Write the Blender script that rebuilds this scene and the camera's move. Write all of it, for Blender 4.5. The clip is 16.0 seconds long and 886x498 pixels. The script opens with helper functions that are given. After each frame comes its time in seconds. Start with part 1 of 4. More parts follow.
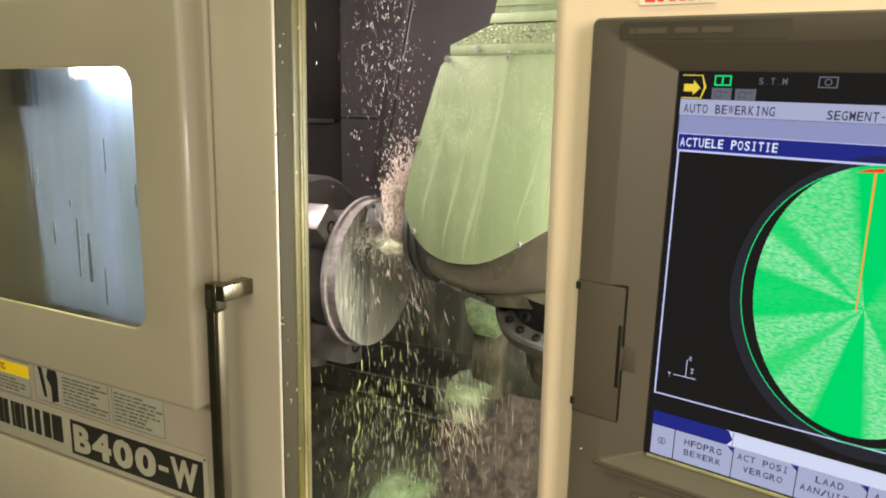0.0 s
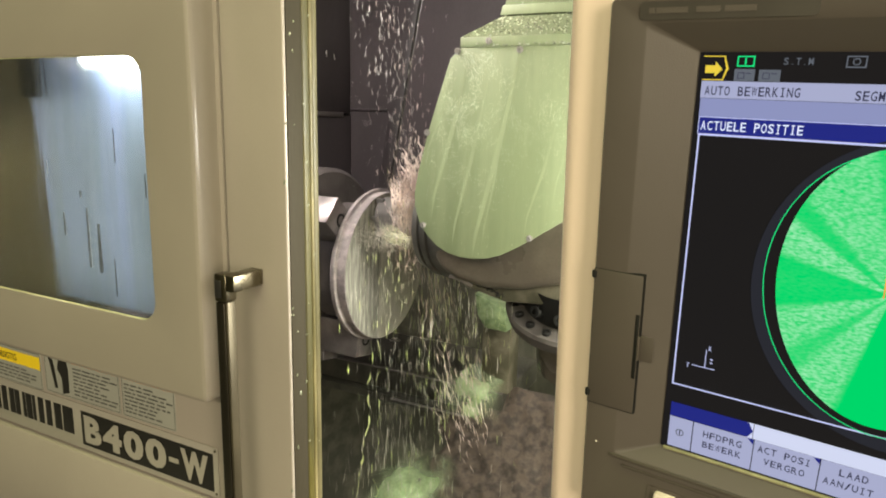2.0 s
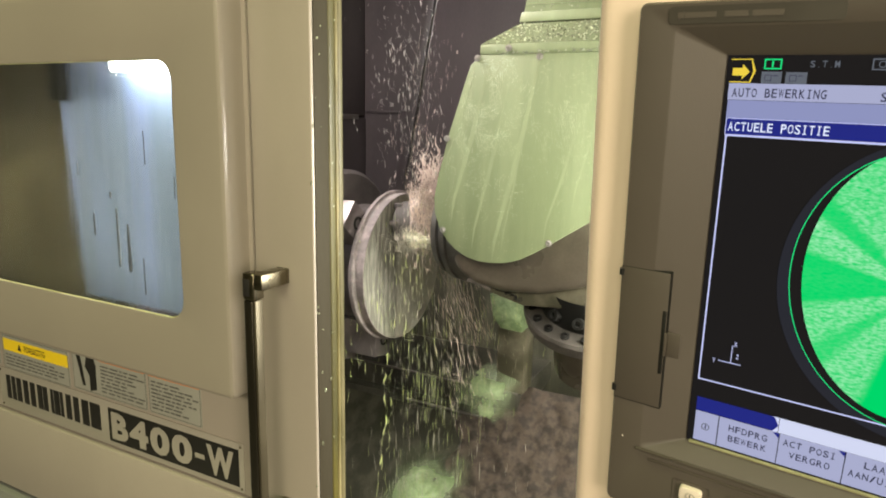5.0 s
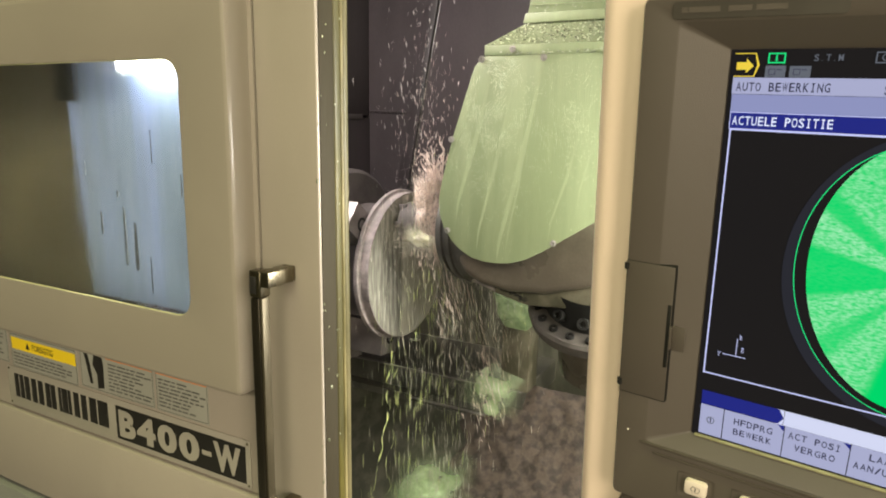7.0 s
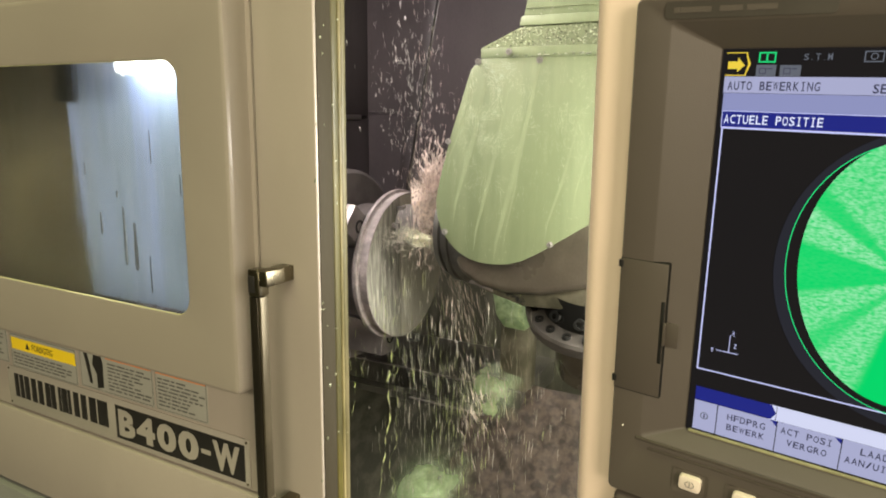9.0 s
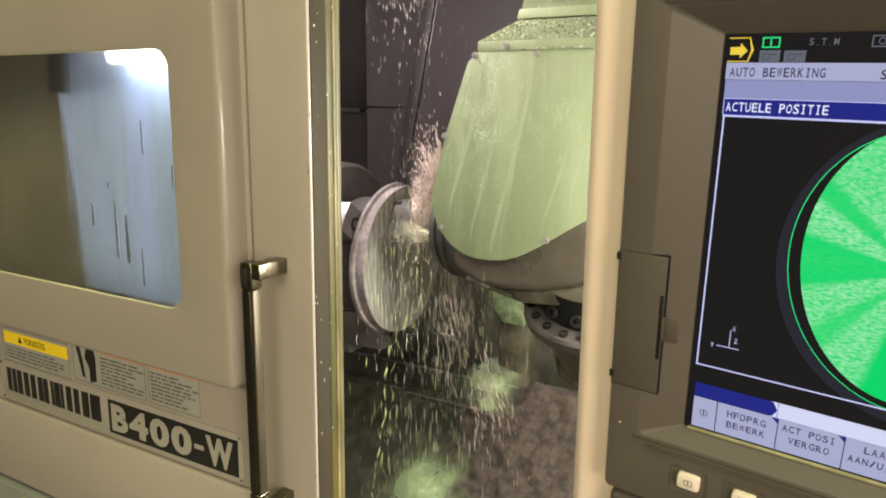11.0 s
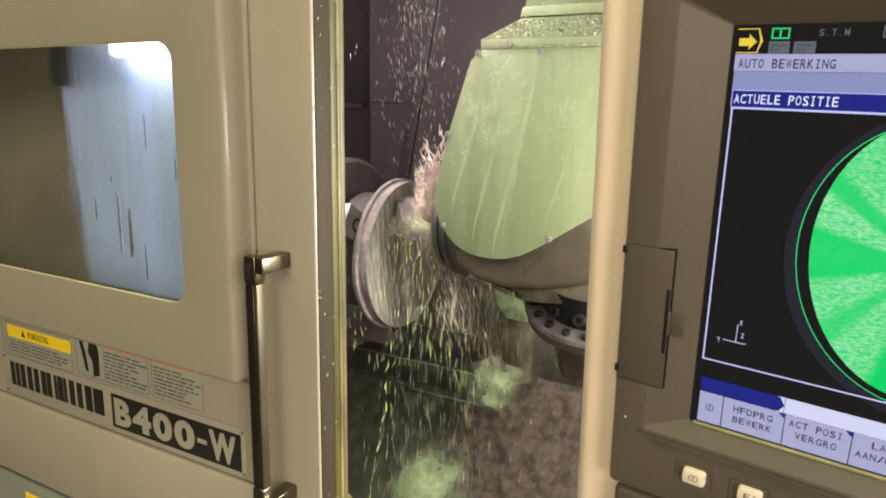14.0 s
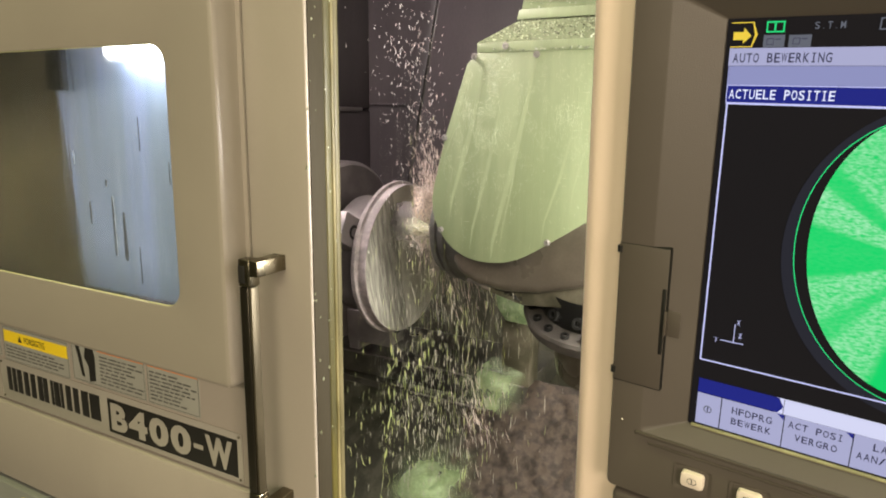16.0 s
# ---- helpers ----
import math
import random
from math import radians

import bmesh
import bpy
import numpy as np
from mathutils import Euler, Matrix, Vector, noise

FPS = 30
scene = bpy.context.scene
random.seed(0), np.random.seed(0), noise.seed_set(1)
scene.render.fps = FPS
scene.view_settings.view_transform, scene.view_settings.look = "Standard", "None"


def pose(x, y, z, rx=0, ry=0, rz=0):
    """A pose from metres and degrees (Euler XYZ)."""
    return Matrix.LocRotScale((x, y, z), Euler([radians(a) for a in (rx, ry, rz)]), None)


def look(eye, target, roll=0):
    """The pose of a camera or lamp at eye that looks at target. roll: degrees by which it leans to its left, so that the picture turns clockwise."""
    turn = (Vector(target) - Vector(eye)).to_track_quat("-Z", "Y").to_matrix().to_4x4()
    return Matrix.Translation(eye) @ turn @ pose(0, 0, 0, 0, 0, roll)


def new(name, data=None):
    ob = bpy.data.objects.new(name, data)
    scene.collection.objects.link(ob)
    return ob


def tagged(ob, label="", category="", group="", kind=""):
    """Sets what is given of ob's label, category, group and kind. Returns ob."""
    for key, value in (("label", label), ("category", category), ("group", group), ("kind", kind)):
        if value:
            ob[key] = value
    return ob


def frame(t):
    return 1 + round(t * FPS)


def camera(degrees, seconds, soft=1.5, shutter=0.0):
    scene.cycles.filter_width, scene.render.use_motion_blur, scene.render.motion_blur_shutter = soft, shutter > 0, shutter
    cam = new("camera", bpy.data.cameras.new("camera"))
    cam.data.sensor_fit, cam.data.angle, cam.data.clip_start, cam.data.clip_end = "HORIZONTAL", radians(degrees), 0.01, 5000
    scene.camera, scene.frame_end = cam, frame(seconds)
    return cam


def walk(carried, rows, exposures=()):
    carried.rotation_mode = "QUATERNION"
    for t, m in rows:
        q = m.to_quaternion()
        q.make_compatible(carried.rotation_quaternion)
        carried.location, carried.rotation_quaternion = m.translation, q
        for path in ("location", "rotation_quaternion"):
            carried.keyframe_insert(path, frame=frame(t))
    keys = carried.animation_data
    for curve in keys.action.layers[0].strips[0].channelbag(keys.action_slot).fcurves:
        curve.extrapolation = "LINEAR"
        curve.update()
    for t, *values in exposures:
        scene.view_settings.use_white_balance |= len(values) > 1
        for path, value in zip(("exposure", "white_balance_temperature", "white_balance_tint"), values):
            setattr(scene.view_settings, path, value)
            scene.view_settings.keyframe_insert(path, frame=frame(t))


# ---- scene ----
cam = camera(68.2, 16.0, soft=1.9, shutter=0.35)
PATH = [
    (0, (0.473, -0.482, 1.621), (-0.379, 1.287, 1.244), 1.5),
    (0.5, (0.472, -0.481, 1.62), (-0.382, 1.287, 1.242), 1.5),
    (1, (0.47, -0.479, 1.618), (-0.389, 1.285, 1.233), 1.5),
    (1.5, (0.469, -0.478, 1.616), (-0.398, 1.282, 1.228), 1.5),
    (2, (0.468, -0.477, 1.615), (-0.407, 1.278, 1.223), 1.4),
    (2.5, (0.465, -0.48, 1.614), (-0.414, 1.273, 1.222), 1.5),
    (3, (0.465, -0.484, 1.614), (-0.421, 1.267, 1.225), 1.4),
    (3.5, (0.465, -0.486, 1.615), (-0.424, 1.262, 1.225), 1.2),
    (4, (0.463, -0.489, 1.615), (-0.43, 1.258, 1.227), 1.3),
    (6.5, (0.461, -0.496, 1.613), (-0.45, 1.242, 1.227), 1.0),
    (7, (0.462, -0.497, 1.612), (-0.45, 1.241, 1.226), 1.0),
    (7.5, (0.461, -0.498, 1.611), (-0.451, 1.239, 1.225), 0.9),
    (8, (0.462, -0.498, 1.611), (-0.45, 1.239, 1.223), 0.8),
    (8.5, (0.465, -0.499, 1.612), (-0.447, 1.239, 1.225), 0.9),
    (9, (0.466, -0.5, 1.611), (-0.445, 1.239, 1.228), 0.9),
    (11.5, (0.465, -0.487, 1.606), (-0.445, 1.248, 1.207), 1.1),
    (12, (0.465, -0.486, 1.605), (-0.446, 1.249, 1.204), 1.1),
    (12.5, (0.463, -0.484, 1.603), (-0.451, 1.248, 1.198), 1.1),
    (13, (0.462, -0.484, 1.602), (-0.455, 1.245, 1.194), 1.1),
    (13.5, (0.462, -0.486, 1.603), (-0.456, 1.243, 1.193), 1.1),
    (14, (0.463, -0.488, 1.604), (-0.453, 1.244, 1.198), 1.2),
    (14.5, (0.465, -0.487, 1.605), (-0.45, 1.245, 1.203), 1.0),
    (15, (0.464, -0.486, 1.603), (-0.452, 1.245, 1.197), 0.9),
    (15.5, (0.466, -0.482, 1.601), (-0.456, 1.247, 1.198), 0.9),
    (16, (0.466, -0.48, 1.601), (-0.458, 1.249, 1.206), 0.8),
]
walk(cam, [(t, look(eye, target, roll)) for t, eye, target, roll in PATH], exposures=[(0, 0.0, 6500, 4), (4, 0.0, 6500, 5), (8, 0.0, 6500, 7), (12, 0.0, 6500, 10), (16, 0.0, 6500, 11)])

# ---- light ----
world = bpy.data.worlds.new("hall_air")
scene.world = world
world.use_nodes = True
world.node_tree.nodes["Background"].inputs[0].default_value = (0.9, 0.95, 0.85, 1)
world.node_tree.nodes["Background"].inputs[1].default_value = 0.05


def area_lamp(name, eye, target, sx, sy, power, colour):
    data = bpy.data.lights.new(name, "AREA")
    data.shape, data.size, data.size_y, data.energy, data.color = "RECTANGLE", sx, sy, power, colour
    ob = new(name, data)
    ob.matrix_world = look(eye, target)
    return ob


area_lamp("hall_light_right", (2.4, -2.0, 1.95), (0.1, 0.0, 1.4), 0.9, 1.5, 82, (1.0, 0.84, 0.62))
area_lamp("hall_light_front", (0.7, -2.9, 2.7), (0.1, 0.0, 1.4), 1.6, 0.3, 50, (1.0, 0.87, 0.62))
area_lamp("hall_light_top", (0.0, -0.75, 3.7), (0.0, -0.6, 1.0), 2.4, 0.3, 40, (0.92, 1.0, 0.48))
area_lamp("cover_fill_light", (0.44, 0.13, 1.58), (-0.06, 0.50, 1.40), 0.24, 0.10, 2.7, (1.0, 0.95, 0.88))
area_lamp("machine_side_light", (-0.35, 0.24, 2.05), (0.0, 0.60, 1.10), 0.10, 0.40, 12.0, (1.0, 0.88, 0.84))
area_lamp("tray_fill_light", (0.80, 0.40, 1.50), (-0.18, 0.62, 1.02), 0.10, 0.40, 22.0, (1.0, 0.93, 0.80))
area_lamp("machine_rear_light", (-0.30, 0.42, 2.20), (-0.25, 0.50, 1.2), 0.30, 0.06, 1.4, (1.0, 0.84, 0.84))


# ---- materials ----
def material(name, base, rough=0.5, metal=0.0, vary=0.12, scale=18.0, bump=0.02, stretch=(1, 1, 1), fine=260.0, second=None,
             mix=(0.45, 0.62), coat=0.0, emit=0.0, rough_vary=0.12, island=0.0):
    """A painted, metal or stone surface with blotches, grain, gloss changes and fine relief."""
    m = bpy.data.materials.new(name)
    m.use_nodes = True
    t = m.node_tree
    b = t.nodes["Principled BSDF"]
    co = t.nodes.new("ShaderNodeTexCoord")
    mp = t.nodes.new("ShaderNodeMapping")
    mp.inputs["Scale"].default_value = stretch
    t.links.new(co.outputs["Object"], mp.inputs["Vector"])
    big = t.nodes.new("ShaderNodeTexNoise")
    big.inputs["Scale"].default_value, big.inputs["Detail"].default_value = scale, 6
    small = t.nodes.new("ShaderNodeTexNoise")
    small.inputs["Scale"].default_value, small.inputs["Detail"].default_value = fine, 3
    for n in (big, small):
        t.links.new(mp.outputs["Vector"], n.inputs["Vector"])
    ramp = t.nodes.new("ShaderNodeValToRGB")
    ramp.color_ramp.elements[0].position, ramp.color_ramp.elements[1].position = mix
    other = second or tuple(c * (1 - vary) for c in base)
    ramp.color_ramp.elements[0].color, ramp.color_ramp.elements[1].color = (*other, 1), (*base, 1)
    t.links.new(big.outputs["Fac"], ramp.inputs["Fac"])
    grain = t.nodes.new("ShaderNodeMixRGB")
    grain.blend_type = "MULTIPLY"
    grain.inputs["Fac"].default_value = vary
    t.links.new(ramp.outputs["Color"], grain.inputs["Color1"])
    t.links.new(small.outputs["Fac"], grain.inputs["Color2"])
    t.links.new(grain.outputs["Color"], b.inputs["Base Color"])
    rr = t.nodes.new("ShaderNodeMapRange")
    rr.inputs["To Min"].default_value, rr.inputs["To Max"].default_value = max(0.02, rough - rough_vary), min(1, rough + rough_vary)
    t.links.new(big.outputs["Fac"], rr.inputs["Value"])
    t.links.new(rr.outputs["Result"], b.inputs["Roughness"])
    b.inputs["Metallic"].default_value = metal
    b.inputs["Coat Weight"].default_value = coat
    b.inputs["Coat Roughness"].default_value = 0.12
    if bump:
        bp = t.nodes.new("ShaderNodeBump")
        bp.inputs["Strength"].default_value, bp.inputs["Distance"].default_value = 0.6, bump * 0.02
        t.links.new(small.outputs["Fac"], bp.inputs["Height"])
        t.links.new(bp.outputs["Normal"], b.inputs["Normal"])
    if emit:
        t.links.new(grain.outputs["Color"], b.inputs["Emission Color"])
        b.inputs["Emission Strength"].default_value = emit
    return m


def glow(name, colour, strength=1.0):
    """A lit patch of the liquid-crystal display under its glass."""
    m = bpy.data.materials.new(name)
    m.use_nodes = True
    b = m.node_tree.nodes["Principled BSDF"]
    b.inputs["Base Color"].default_value = (0.004, 0.004, 0.005, 1)
    b.inputs["Roughness"].default_value = 0.28
    b.inputs["Specular IOR Level"].default_value = 0.12
    b.inputs["Emission Color"].default_value = (*colour, 1)
    b.inputs["Emission Strength"].default_value = strength
    return m


PAINT = material("light_grey_door_paint", (0.272, 0.242, 0.205), 0.34, vary=0.06, scale=5, bump=0.004, fine=700, coat=0.25)
PAINT2 = material("light_grey_sheet_paint", (0.315, 0.280, 0.242), 0.36, vary=0.07, scale=7, bump=0.004, fine=700, coat=0.25, stretch=(1, 1, 0.4))
CREAM = material("cream_housing_paint", (0.82, 0.665, 0.555), 0.34, vary=0.03, scale=6, bump=0.004, fine=900)
BEZEL = material("dark_grey_moulded_plastic", (0.075, 0.063, 0.052), 0.46, vary=0.08, scale=9, bump=0.008, fine=1500)
BLACK_AND_SHADE = material("black_parts_and_shade", (0.012, 0.012, 0.011), 0.6, vary=0.1)
BLACK_AND_SHADE.node_tree.nodes["Principled BSDF"].inputs["Specular IOR Level"].default_value = 0.2
FLANGE = material("dull_flange_steel", (0.125, 0.112, 0.100), 0.6, metal=0.15, vary=0.3, scale=30)
PLINTH = material("grey_plinth_paint", (0.20, 0.205, 0.19), 0.45, vary=0.08, scale=9)
GASKET = material("yellowed_wiper_seal", (0.100, 0.086, 0.018), 0.5, vary=0.4, scale=25, second=(0.065, 0.060, 0.022), stretch=(1, 1, 0.25), bump=0.05)
SEAL_LIGHT = material("pale_seal_rubber", (0.30, 0.26, 0.13), 0.45, vary=0.3, scale=25, second=(0.12, 0.105, 0.04), stretch=(1, 1, 0.25), bump=0.03)
SILL_LIT = material("sill_with_top_light", (0.40, 0.385, 0.22), 0.22, vary=0.25, scale=60, bump=0, coat=0.4)
BEAD_LIT = material("window_bead_with_top_light", (0.60, 0.60, 0.30), 0.35, vary=0.2, scale=40, bump=0)
TAB = material("dark_tab_plastic", (0.050, 0.044, 0.037), 0.4, vary=0.1, bump=0)
LIP = material("olive_oily_lip", (0.155, 0.142, 0.098), 0.34, vary=0.4, scale=20, coat=0.3, second=(0.07, 0.065, 0.04))
SEAL_LIP = material("olive_seal_lip", (0.15, 0.13, 0.065), 0.5, vary=0.3, scale=25, second=(0.09, 0.08, 0.035), stretch=(1, 1, 0.25), bump=0.03)
STEEL_EDGE = material("zinc_edge_strip", (0.056, 0.048, 0.031), 0.7, metal=0.0, vary=0.25, scale=12, stretch=(1, 1, 0.2))
STEEL_EDGE.node_tree.nodes["Principled BSDF"].inputs["Specular IOR Level"].default_value = 0.15
CHROME = material("smoky_chrome", (0.22, 0.195, 0.14), 0.27, metal=1.0, vary=0.15, scale=10, bump=0, rough_vary=0.06)
HANDLE_SIDE = material("handle_side_reflection_tone", (0.10, 0.085, 0.055), 0.42, metal=0.5, vary=0.2, scale=12, bump=0)
APRON = material("wet_olive_apron", (0.105, 0.104, 0.074), 0.34, vary=0.5, scale=30, stretch=(1, 1, 0.2), second=(0.055, 0.055, 0.038), coat=0.3, bump=0.05)
NOSE_STEEL = material("wet_grey_nose_steel", (0.17, 0.165, 0.15), 0.38, metal=0.4, vary=0.3, scale=25, coat=0.3)
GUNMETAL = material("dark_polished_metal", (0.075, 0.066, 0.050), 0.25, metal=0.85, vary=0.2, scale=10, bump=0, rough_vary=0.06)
GREEN = material("pale_green_enamel", (0.246, 0.294, 0.160), 0.42, vary=0.16, scale=34, stretch=(1, 1, 0.08), coat=0.15, bump=0.03, fine=700, second=(0.210, 0.254, 0.134))
GREEN_LIGHT = material("dried_coolant_streak", (0.278, 0.330, 0.185), 0.4, vary=0.12, scale=30, stretch=(1, 1, 0.1))
BEAD = material("clear_coolant_bead", (0.80, 0.86, 0.66), 0.15, vary=0.1, bump=0)
CUTTER = material("dull_cutter_steel", (0.12, 0.11, 0.10), 0.75, vary=0.3, scale=60)
WHITE_DROP = material("bright_coolant_droplet", (0.84, 0.83, 0.76), 0.3, vary=0.15, scale=150, bump=0)
HOUSING = material("oily_cast_housing", (0.165, 0.140, 0.105), 0.30, metal=0.15, vary=0.35, scale=10, coat=0.3, bump=0.006)
STEEL = material("wet_turned_steel", (0.42, 0.40, 0.37), 0.42, metal=0.55, vary=0.3, scale=30, stretch=(1, 1, 0.15), coat=0.2, bump=0.05, fine=500)
DISC_FACE = material("wet_milled_face", (0.40, 0.39, 0.335), 0.62, metal=0.0, vary=0.4, scale=130, stretch=(1, 1, 0.13), bump=0.16, fine=260, second=(0.17, 0.17, 0.14), mix=(0.40, 0.66), coat=0.05)
DISC_MILLED = material("fresh_milled_face", (0.52, 0.51, 0.42), 0.55, metal=0.1, vary=0.25, scale=16, stretch=(1, 1, 0.1), bump=0.06, fine=200, second=(0.44, 0.43, 0.35), coat=0.1)
CHUCK = material("grey_chuck_steel", (0.20, 0.18, 0.175), 0.36, metal=0.6, vary=0.25, scale=16, bump=0.04, coat=0.2)
RIM = material("dull_rim_steel", (0.33, 0.29, 0.28), 0.70, metal=0.05, vary=0.4, scale=40, bump=0.06, second=(0.20, 0.175, 0.17))
WALL = material("dark_guard_sheet", (0.074, 0.061, 0.064), 0.74, vary=0.3, scale=5, bump=0.01, stretch=(1, 1, 0.3))
WALL_EDGE = material("pale_guard_edge", (0.17, 0.152, 0.145), 0.4, vary=0.3, scale=20, metal=0.2)
WALL_LEAF = material("dull_guard_leaf", (0.060, 0.050, 0.052), 0.5, vary=0.3, scale=12, stretch=(1, 1, 0.2))
BED = material("wet_black_way_cover", (0.085, 0.083, 0.064), 0.32, vary=0.5, scale=14, bump=0.06, stretch=(1, 1, 0.35), coat=0.3)
BROWN = material("rust_mottled_chip_tray", (0.088, 0.067, 0.051), 0.85, vary=0.4, scale=56, second=(0.034, 0.027, 0.020), mix=(0.37, 0.57), bump=0.10, fine=170)
GLINT_PATCH = material("green_glint_on_coolant", (0.62, 0.80, 0.44), 0.35, vary=0.4, scale=45, second=(0.36, 0.50, 0.24), bump=0.1, fine=140, coat=0.1, mix=(0.35, 0.6))
GREEN_WET = material("wet_green_bracket_paint", (0.30, 0.40, 0.205), 0.42, vary=0.5, scale=60, second=(0.15, 0.22, 0.10), coat=0.15, mix=(0.38, 0.66))
CHIPS = material("pinkish_metal_chips", (0.90, 0.79, 0.71), 0.4, vary=0.25, scale=140, second=(0.62, 0.50, 0.44))
CHIP_BROWN = material("brown_oily_swarf", (0.50, 0.39, 0.31), 0.4, vary=0.3, scale=140, second=(0.30, 0.23, 0.18))
CHIP_GREY = material("grey_metal_chips", (0.62, 0.66, 0.50), 0.35, metal=0.4, vary=0.5, scale=150, second=(0.20, 0.22, 0.15))
BLACK = material("black_print", (0.014, 0.013, 0.012), 0.45, vary=0.1, bump=0)
PLATE = material("satin_nameplate_silver", (0.43, 0.40, 0.35), 0.36, metal=0.35, vary=0.06, scale=12, stretch=(0.2, 1, 1))
LABEL = material("grey_label_film", (0.30, 0.30, 0.265), 0.4, vary=0.06, bump=0)
INK = material("dark_label_ink", (0.085, 0.085, 0.078), 0.5, vary=0.1, bump=0)
YELLOW = material("yellow_label_film", (0.85, 0.62, 0.02), 0.4, vary=0.05, bump=0)
ORANGE = material("orange_label_film", (0.62, 0.20, 0.05), 0.4, vary=0.05, bump=0)
KEYCAP = material("ivory_key_cap", (0.74, 0.65, 0.57), 0.4, vary=0.05, bump=0.02)
PAPER = material("white_paper_note", (0.82, 0.76, 0.68), 0.8, vary=0.05)
RED_INK = material("red_pen_ink", (0.75, 0.06, 0.04), 0.6, vary=0.1, bump=0)
FLOOR = material("grey_hall_floor", (0.22, 0.22, 0.20), 0.5, vary=0.2, scale=3)
HALLWALL = material("hall_wall_paint", (0.45, 0.44, 0.38), 0.7, vary=0.1, scale=1.5)
BACKSHEET = material("blue_grey_inner_sheet", (0.265, 0.335, 0.59), 0.36, metal=0.1, vary=0.35, scale=44, stretch=(1, 1, 0.05), bump=0.05, fine=160, second=(0.22, 0.28, 0.40))
DARKSHEET = material("olive_depth_shade", (0.112, 0.096, 0.054), 0.75, vary=0.4, scale=7)
RUN = material("dark_coolant_run", (0.13, 0.155, 0.19), 0.7, vary=0.3, scale=60, second=(0.07, 0.085, 0.105))
TUBE = glow("white_tube_light", (1.0, 0.97, 0.90), 42.0)

LCD_BLACK = glow("lcd_black", (0.008, 0.007, 0.008), 1.0)
LCD_LILAC = glow("lcd_lilac", (0.44, 0.45, 0.68), 0.9)
LCD_LILAC2 = glow("lcd_lilac_shade", (0.30, 0.32, 0.58), 0.9)
LCD_BLUE = glow("lcd_navy", (0.012, 0.018, 0.22), 1.0)
LCD_LINE = glow("lcd_white_line", (0.58, 0.60, 0.95), 1.0)
LCD_INK = glow("lcd_dark_text", (0.035, 0.035, 0.075), 1.0)
LCD_WHITE = glow("lcd_white_text", (0.80, 0.84, 1.0), 1.0)
LCD_GREY = glow("lcd_grey_text", (0.12, 0.13, 0.16), 1.0)
LCD_DARK = glow("lcd_charcoal", (0.017, 0.018, 0.027), 1.0)
LCD_GREEN = glow("lcd_green_line", (0.02, 0.75, 0.22), 1.0)
LCD_YELLOW = glow("lcd_yellow", (0.85, 0.62, 0.06), 1.0)
LCD_ORANGE = glow("lcd_orange_line", (0.95, 0.35, 0.05), 1.0)
LCD_PALE = glow("lcd_pale_key", (0.66, 0.68, 0.90), 1.0)


def lcd_fan():
    """The green simulated workpiece: paler speckled sectors that fan out from its middle."""
    m = glow("lcd_green_fan", (0, 0.68, 0.15), 1.0)
    t = m.node_tree
    b = t.nodes["Principled BSDF"]
    co = t.nodes.new("ShaderNodeTexCoord")
    sep = t.nodes.new("ShaderNodeSeparateXYZ")
    t.links.new(co.outputs["Object"], sep.inputs[0])
    ang = t.nodes.new("ShaderNodeMath")
    ang.operation = "ARCTAN2"
    t.links.new(sep.outputs["Z"], ang.inputs[0])
    t.links.new(sep.outputs["X"], ang.inputs[1])
    turn = t.nodes.new("ShaderNodeMapRange")
    turn.inputs["From Min"].default_value, turn.inputs["From Max"].default_value = -math.pi, math.pi
    t.links.new(ang.outputs[0], turn.inputs["Value"])
    sector = t.nodes.new("ShaderNodeValToRGB")
    stops = sector.color_ramp.elements
    stops[0].position, stops[1].position = 0.0, 1.0
    stops[0].color = stops[1].color = (0.1, 0.1, 0.1, 1)
    # pale sectors by their angle round the middle
    for deg, pale in ((-164, 0.05), (-158, 0.85), (-140, 0.8), (-134, 0.2), (-128, 0.25), (-123, 0.85), (-106, 0.8), (-101, 0.0), (-83, 0.0), (-78, 0.9), (-66, 0.9), (-58, 0.1), (20, 0.4), (80, 0.0), (100, 0.0), (106, 0.7), (132, 0.75), (137, 0.1), (144, 0.15), (147, 1.0), (162, 0.85), (167, 0.05)):
        stop = stops.new((deg + 180) / 360)
        stop.color = (pale, pale, pale, 1)
    t.links.new(turn.outputs["Result"], sector.inputs["Fac"])
    mp = t.nodes.new("ShaderNodeMapping")
    mp.inputs["Scale"].default_value = (0.7, 1, 1.5)
    mp.inputs["Rotation"].default_value = (0, radians(20), 0)
    t.links.new(co.outputs["Object"], mp.inputs["Vector"])
    speck = t.nodes.new("ShaderNodeTexNoise")
    speck.inputs["Scale"].default_value, speck.inputs["Detail"].default_value = 560, 6
    t.links.new(mp.outputs["Vector"], speck.inputs["Vector"])
    s = t.nodes.new("ShaderNodeMapRange")
    s.inputs["From Min"].default_value, s.inputs["From Max"].default_value = 0.30, 0.72
    t.links.new(speck.outputs["Fac"], s.inputs["Value"])
    mul = t.nodes.new("ShaderNodeMath")
    mul.operation = "MULTIPLY"
    t.links.new(sector.outputs["Color"], mul.inputs[0])
    t.links.new(s.outputs["Result"], mul.inputs[1])
    mixer = t.nodes.new("ShaderNodeMixRGB")
    mixer.inputs["Color1"].default_value, mixer.inputs["Color2"].default_value = (0.0, 0.66, 0.14, 1), (0.42, 0.86, 0.52, 1)
    t.links.new(mul.outputs[0], mixer.inputs["Fac"])
    t.links.new(mixer.outputs["Color"], b.inputs["Emission Color"])
    return m


LCD_FAN = lcd_fan()


